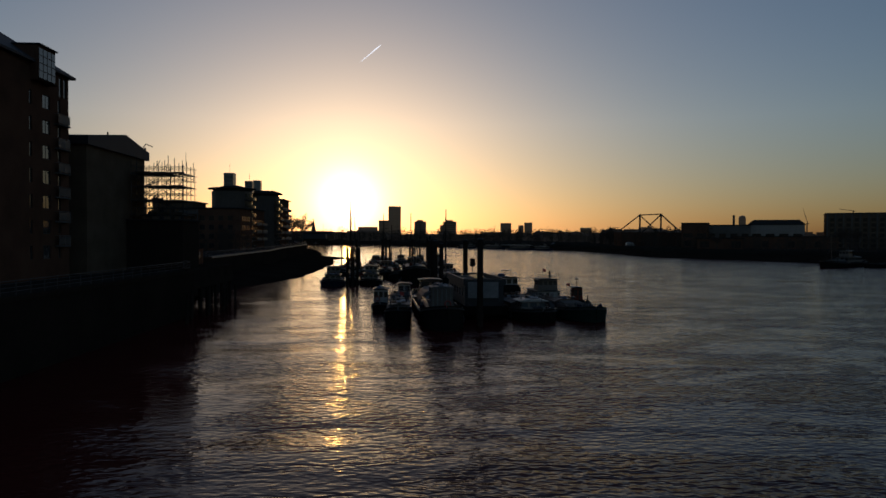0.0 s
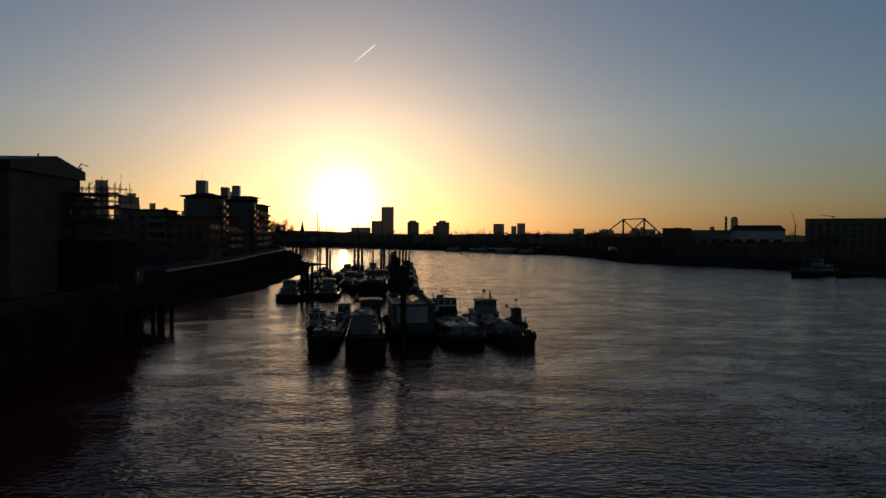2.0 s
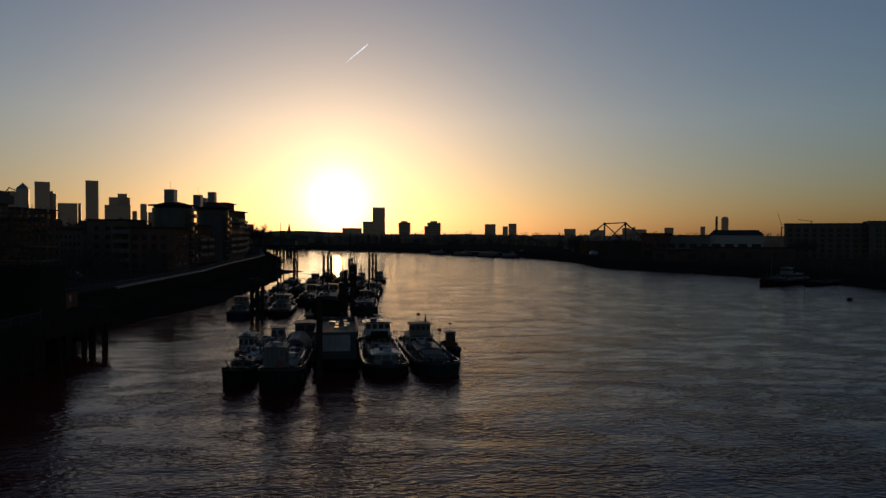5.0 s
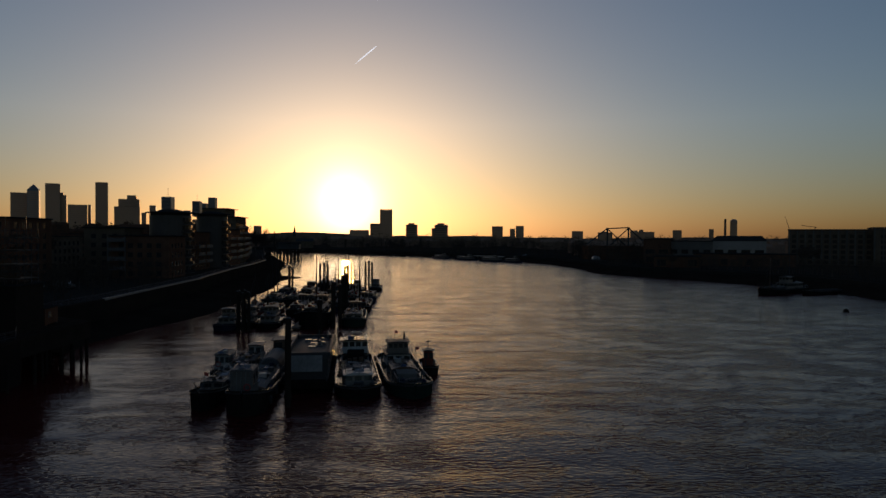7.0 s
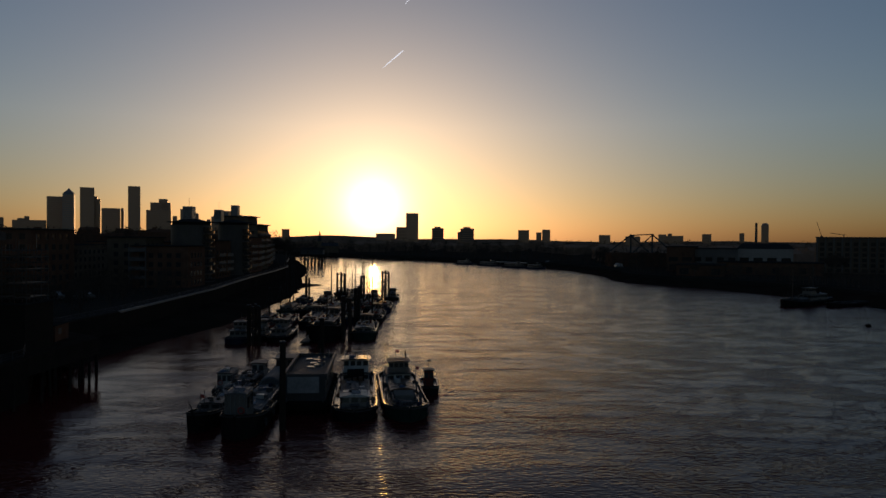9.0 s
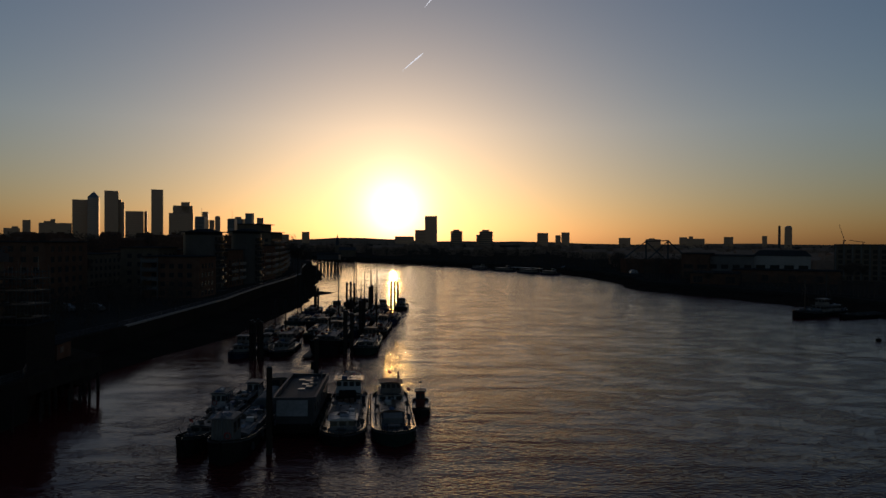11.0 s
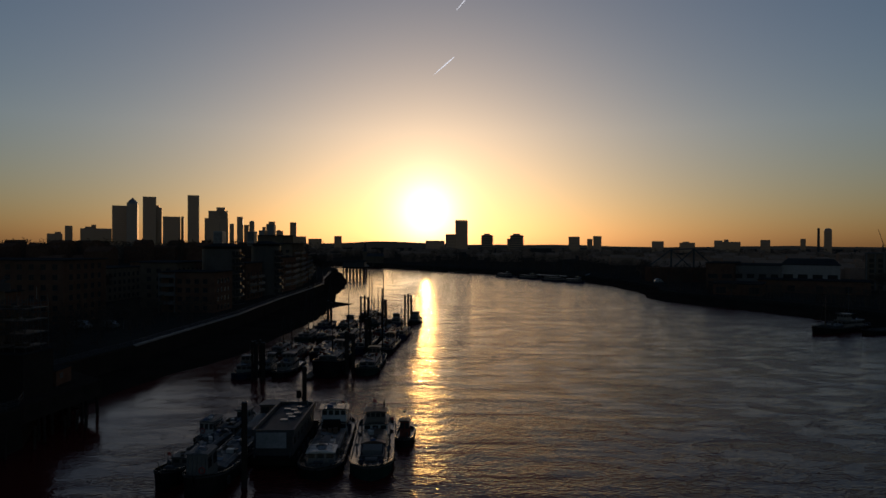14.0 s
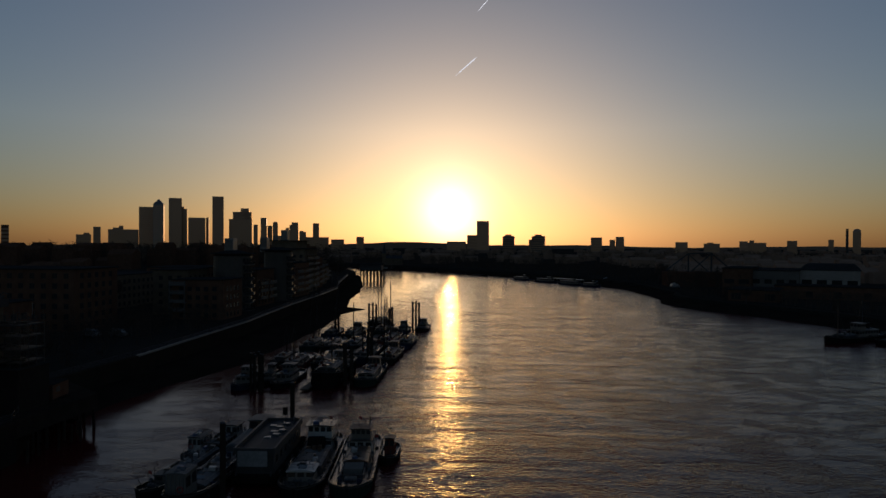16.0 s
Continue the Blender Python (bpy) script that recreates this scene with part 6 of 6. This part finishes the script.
def house_barge(x, y, rot, L, B, mat, label, cab=WHITE, masts=(), wheel=True, clutter=5, seed=1, free=1.25, rise=0.8):
    rnd = random.Random(seed)
    t = thing("house_barge", pose(x, y, 0, 0, 0, rot), label, "barge", REAR)
    z = hull(t, L, B, free, rise, 0.16, 0.12, mat)
    cabin(t, -B * 0.34, B * 0.34, -L * 0.3, L * 0.18, z, z + 1.25, cab, DECK, 0.12, "deckhouse", 2, 7, camber=0.22)
    if wheel:
        cabin(t, -B * 0.26, B * 0.26, L * 0.24, L * 0.34, z + 0.3, z + 2.8, WOOD, DECK, 0.22)
        part("engine_casing", box(mesh(), -B * 0.3, B * 0.3, L * 0.22, L * 0.42, z - 0.1, z + 0.3, 0.05), DECK, t)
    for k in range(3):
        yy = -L * 0.24 + L * 0.13 * k
        part("skylight", prism(mesh(), [(-0.5, yy), (0.5, yy), (0.5, yy + 0.9), (-0.5, yy + 0.9)], z + 1.4, z + 1.72), GLASS, t)
    for k in range(clutter):
        cx, cy = rnd.uniform(-B * 0.25, B * 0.25), rnd.uniform(-L * 0.28, L * 0.14)
        b = mesh()
        if k % 2:
            rod(b, (cx, cy, z + 1.35), (cx, cy, z + 1.35 + rnd.uniform(0.5, 0.9)), 0.25, 0.3, 9)
            part("plant_tub", b, HULLRED, t)
        else:
            box(b, cx - 0.4, cx + 0.4, cy - 0.3, cy + 0.3, z + 1.35, z + 1.35 + rnd.uniform(0.4, 0.8), 0.04)
            part("deck_box", b, WOOD, t)
    topside(t, -B * 0.27, B * 0.27, -L * 0.29, L * 0.16, z + 1.5, seed + 200, 7)
    windlass(t, 0, -L * 0.42, z + 0.4)
    gear(t, seed + 100, 9, B * 0.42, -L * 0.36, L * 0.36, z + 0.02)
    pole(t, "boat_pole", B * 0.3, -L * 0.2, z + 1.3, rnd.uniform(1.5, 3.0), 0.03)
    part("roof_rack", box(mesh(), -B * 0.2, B * 0.1, -L * 0.02, L * 0.12, z + 1.55, z + 1.68, 0.02), WETSTEEL, t)
    part("stove_pipe", rod(mesh(), (B * 0.2, -L * 0.05, z + 1.3), (B * 0.2, -L * 0.05, z + 2.3), 0.08, seg=7), DARKSTEEL, t)
    for my, mh, boom in masts:
        mast(t, 0, L * my, z + 0.2, mh, 0.2, 0.7, True, B * 0.45, boom, PILEWOOD)
    rails(t, [(-B * 0.42, L * 0.2), (-B * 0.38, L * 0.42), (0, L * 0.48), (B * 0.38, L * 0.42), (B * 0.42, L * 0.2)], z + 0.2)
    for s in (-B / 2 - 0.08, B / 2 + 0.08):
        for f in (-0.25, 0.0, 0.25):
            tyre(t, s, L * f, 0.75)
    return t


cruiser(-19.2, 146.5, 5, 15, 5.2, HULLBLUE, "dark motor cruiser with a low glazed saloon")
cruiser(-11.2, 151, 3, 19, 4.9, HULLBLACK, "broad motor yacht with pale upperworks", CREAM)
house_barge(-1.4, 156, 2, 27, 6.2, HULLBLACK, "high-bowed black sailing barge with deck clutter", DECK, ((-0.1, 7.5, 5),), seed=4, free=2.9, rise=1.2)
house_barge(7.0, 158, 3, 24, 5.4, HULLGREEN, "low green house barge with railed bow", CREAM, (), seed=5)
house_barge(-15.5, 172, 4, 24, 5.0, HULLRED, "rust-red house barge with cabin roofs", CREAM, ((-0.2, 10.5, 0),), wheel=False, seed=6)
house_barge(-9.0, 178, 2, 25, 5.0, HULLBLACK, "black house barge with a timber wheelhouse", CREAM, (), seed=7)
house_barge(-0.8, 188, 1, 27, 5.6, HULLBLUE, "blue house barge with tall wooden masts", CREAM, ((-0.18, 8, 6),), seed=8)
house_barge(6.6, 186, 1, 25, 4.8, HULLBLACK, "black sailing barge with a tall mast and dark deckhouse", WOOD, ((-0.4, 16.6, 7),), seed=9)
house_barge(-21.0, 204, 3, 23, 5.0, HULLGREEN, "green sailing barge with covered deck", CREAM, ((0.0, 20.1, 0), (0.3, 17.1, 0)), wheel=False, seed=10)
house_barge(-14.6, 204, 2, 22, 4.6, HULLBLACK, "narrow black house barge", CREAM, (), wheel=False, seed=16)
house_barge(-8.6, 208, 2, 25, 5.2, HULLBLACK, "black sailing barge with raised cabin", CREAM, ((-0.15, 13, 7),), wheel=False, seed=11)
house_barge(0.2, 219, 1, 26, 5.4, HULLRED, "rust-red sailing barge with two masts", CREAM, ((-0.2, 14, 8), (0.25, 10, 0)), seed=12)
house_barge(6.8, 213, 1, 22, 4.6, HULLBLUE, "blue house barge with pale cabin sides", CREAM, ((0.0, 8, 0),), wheel=False, seed=13)
house_barge(-15.0, 232, 2, 24, 5.2, HULLBLACK, "black house barge with a broad rounded cabin", CREAM, (), seed=14)
house_barge(-22.4, 231, 2, 21, 4.6, HULLBLUE, "blue sailing barge beside the foreshore", CREAM, ((0.4, 16.7, 0),), wheel=False, seed=17)
house_barge(-14.0, 268, 1, 24, 5.0, HULLBLACK, "black sailing barge at the head of the raft", CREAM, ((0.08, 18.5, 7), (0.34, 14.6, 0)), wheel=False, seed=18)
house_barge(-6.6, 243, 1, 24, 5.2, HULLGREEN, "green sailing barge with furled sails", CREAM, ((0.2, 12, 0), (-0.2, 10, 6)), seed=15)
cruiser(6.6, 252, 0, 15, 4.9, HULLBLACK, "dark passenger launch with a glazed saloon at the raft's end")
cruiser(0.6, 244, 0, 13, 4.2, HULLBLUE, "blue motor cruiser with an upright wheelhouse", CREAM)

cruiser(-15.2, 150.5, 4, 13, 2.7, HULLBLACK, "slim dark motor cruiser wedged between larger vessels", CREAM)
house_barge(-5.9, 166, 2, 17, 3.4, HULLBLACK, "narrow black house barge beside the walkway", WOOD, (), wheel=False, seed=21, clutter=8)
house_barge(-20.6, 176, 4, 19, 3.9, HULLBLACK, "tarred house barge with a low cabin", DECK, ((0.1, 9.5, 0),), wheel=False, seed=22)
house_barge(2.9, 206, 1, 16, 3.0, HULLBLACK, "narrow dark barge with cluttered deck", WOOD, ((0.0, 8.5, 5),), wheel=False, seed=24, clutter=8)

# floating walkway through the raft
pon = thing("pontoon", pose(-5.2, 190, 0, 0, 0, 1.5), "grey floating walkway between the moored barges", "pontoon")
for k in range(9):
    part("deck_section", box(mesh(), -0.9, 0.9, -50 + 11 * k, -39.2 + 11 * k, 0.25, 0.6, 0.04), PLANK, pon)
    part("float", box(mesh(), -0.7, 0.7, -48 + 11 * k, -41 + 11 * k, -0.4, 0.25, 0.05), HULLBLACK, pon)


def dolphin(piles, label):
    """A mooring dolphin: round piles driven into the bed, tied by beams."""
    x, y = piles[0][:2]
    t = thing("mooring_dolphin", pose(x, y, 0), label, "mooring dolphin", "mooring dolphins along the raft")
    for px, py, z, r in piles:
        p = part("timber_post", rod(mesh(), (px - x, py - y, -2), (px - x, py - y, z), r, r * 0.96, 12), PILEWOOD, t)
        part("post_cap", rod(mesh(), (px - x, py - y, z), (px - x, py - y, z + 0.15), r * 1.08, r * 0.6, 12), DARKSTEEL, p)
        part("tide_collar", rod(mesh(), (px - x, py - y, 1.0), (px - x, py - y, 1.5), r * 1.15, r * 1.15, 12), PILEWOOD, p)
    for a, b in zip(piles, piles[1:]):
        for f in (0.45, 0.7, 0.95):
            z = min(a[2], b[2]) * f
            part("tie_beam", rod(mesh(), (a[0] - x, a[1] - y, z), (b[0] - x, b[1] - y, z), 0.15, seg=6), PILEWOOD, t)


dolphin(((6.5, 75.5, 10.25, 0.37),), "thick dark mooring pile before the workshop barge")
dolphin(((6.6, 101.3, 10.0, 0.38),), "thick dark mooring pile behind the workshop barge")
dolphin(((-15.4, 139.0, 8.3, 0.27), (-14.3, 138.7, 8.0, 0.25), (-13.3, 139.3, 8.1, 0.25), (-13.4, 140.8, 7.8, 0.25), (-14.4, 141.2, 8.3, 0.27), (-15.4, 140.7, 8.2, 0.25)), "cluster of thick dark mooring piles")
dolphin(((3.2, 148.0, 9.6, 0.5), (4.6, 148.6, 9.0, 0.45)), "pair of thick dark mooring piles")
dolphin(((-21.2, 230, 9.6, 0.45), (-20.4, 231.4, 8.8, 0.35)), "dark mooring pile beside the raft")
dolphin(((-13.6, 250, 9.7, 0.4), (-12.2, 250.4, 10.0, 0.4), (-10.8, 250, 9.4, 0.4)), "row of tall mooring piles tied by beams")
# the slim third post is added in place of a boat's mast
dolphin(((-3.2, 236, 9.2, 0.4), (-2.2, 236.4, 9.6, 0.4), (-2.9, 236.9, 18.6, 0.15)), "pair of tall mooring piles beside a slim dark post standing for a mast")
dolphin(((3.0, 250.5, 10.4, 0.38), (4.2, 250.8, 10.7, 0.38), (5.4, 250.4, 10.2, 0.38)), "row of tall mooring piles at the raft's end")
dolphin(((2.4, 176, 9.5, 0.45), (3.2, 176.8, 9.9, 0.45)), "pair of thick dark mooring piles")

# vessels along the far bank and at the bend
def moored_ship():
    t = thing("motor_ship", pose(155.5, 241, 0, 0, 0, -56), "dark coaster with a tall mast moored off the far bank", "ship")
    z = hull(t, 30, 6.4, 1.7, 0.9, 0.2, 0.14, HULLBLACK)
    cabin(t, -2.2, 2.2, -1.0, 10.0, z, z + 2.2, CREAM, DECK, 0.2, "deckhouse", 3, 7)
    cabin(t, -1.7, 1.7, 0.2, 3.4, z + 2.3, z + 4.5, CREAM, DECK, 0.3)
    hold(t, -2.2, 2.2, -8.5, -2.4, z, 1.0, 6)
    topside(t, -1.8, 1.8, 4.0, 9.4, z + 2.4, 93, 8)
    mast(t, 0, -9.3, z, 11.5, 0.16, 1.0, True, 2.6)
    mast(t, 0, 4.2, z, 13.5, 0.14, 0.8, True, 2.6, mat=DARKSTEEL)
    gear(t, 91, 14, 2.5, -11, 12, z + 0.02)
    gear(t, 92, 8, 1.6, -8, -2.8, z + 1.3)
    funnel(t, 0, 7.6, z + 2.3, 2.0, 0.5, HULLBLACK)
    rails(t, [(-2.6, 10), (-2.0, 14), (0, 14.7), (2.0, 14), (2.6, 10)], z + 0.2)
    windlass(t, 0, -13, z + 0.5)


moored_ship()
for x, y, rot, L, m, lab in ((169.5, 237.5, -64, 24, HULLBLACK, "dark lighter moored between the coaster and the bank"),):
    t = thing("lighter", pose(x, y, 0, 0, 0, rot), lab, "barge")
    z = hull(t, L, 5.2, 1.3, 0.5, 0.14, 0.12, m)
    open_hold(t, -1.9, 1.9, -L * 0.34, L * 0.34, z, 0.6)
    bitts(t, 0, -L * 0.42, z + 0.2)
for k, (x, y, rot, L) in enumerate(((84, 552, 40, 26), (66, 588, 38, 28), (46, 618, 38, 24), (98, 530, 42, 18))):
    t = thing("river_boat", pose(x, y, 0, 0, 0, rot), "low pale passenger boat at a far pontoon", "river boat", "boats at the far pontoon")
    z = hull(t, L, 5.5, 1.2, 0.6, 0.2, 0.1, HULLBLUE)
    cabin(t, -2.1, 2.1, -L * 0.3, L * 0.36, z, z + 2.2, CREAM, CREAM, 0.15, "saloon", 3, 9)
    cabin(t, -1.2, 1.2, -L * 0.2, -L * 0.1, z + 2.3, z + 4.0, CREAM, CREAM, 0.2)
pon = thing("pontoon", pose(78, 572, 0, 0, 0, 39), "long grey landing pontoon by the far bank", "pontoon")
part("deck", box(mesh(), 2.6, 6.6, -56, 50, 0.3, 1.0, 0.05), CONCRETE, pon)
part("canopy", box(mesh(), 3.0, 6.2, -20, 14, 3.6, 3.9, 0.05), WHITE, pon)
for k in range(8):
    part("canopy_post", rod(mesh(), (3.4, -19 + 4.6 * k, 1.0), (3.4, -19 + 4.6 * k, 3.6), 0.09, seg=6), GALV, pon)
part("gangway", rod(mesh(), (5, -30, 1.2), (26, -26, 5.4), 0.5, seg=6), GALV, pon)
t = thing("sailing_ship", pose(-118, 838, 0, 0, 0, 80), "dark old sailing vessel moored at the river bend", "sailing ship")
z = hull(t, 26, 6, 1.8, 1.2, 0.2, 0.14, HULLBLACK)
cabin(t, -1.8, 1.8, 2, 8, z, z + 2, WHITE, DECK, 0.15, "deckhouse", 2, 4)
mast(t, 0, -4, z, 24, 0.25, 3.0, True, 2.6)
mast(t, 0, 6, z, 18, 0.22, 2.2, True, 2.6)
for x, y, L, rot in ((-58, 775, 18, 80), (-22, 722, 22, 60), (4, 690, 20, 50)):
    t = thing("lighter", pose(x, y, 0, 0, 0, rot), "dark lighter moored along the far bank", "barge", "lighters along the far bank")
    z = hull(t, L, 5.0, 1.2, 0.5, 0.14, 0.12, HULLBLACK)
    open_hold(t, -1.8, 1.8, -L * 0.34, L * 0.34, z, 0.6)
by = thing("mooring_buoy", pose(138.5, 178, 0), "small dark mooring buoy floating in the river", "buoy")
part("float", rod(mesh(), (0, 0, -0.5), (0, 0, 0.6), 0.8, 0.65, 12), HULLBLACK, by)
part("ring", rod(mesh(), (0, 0, 0.6), (0, 0, 1.0), 0.12, seg=6), DARKSTEEL, by)
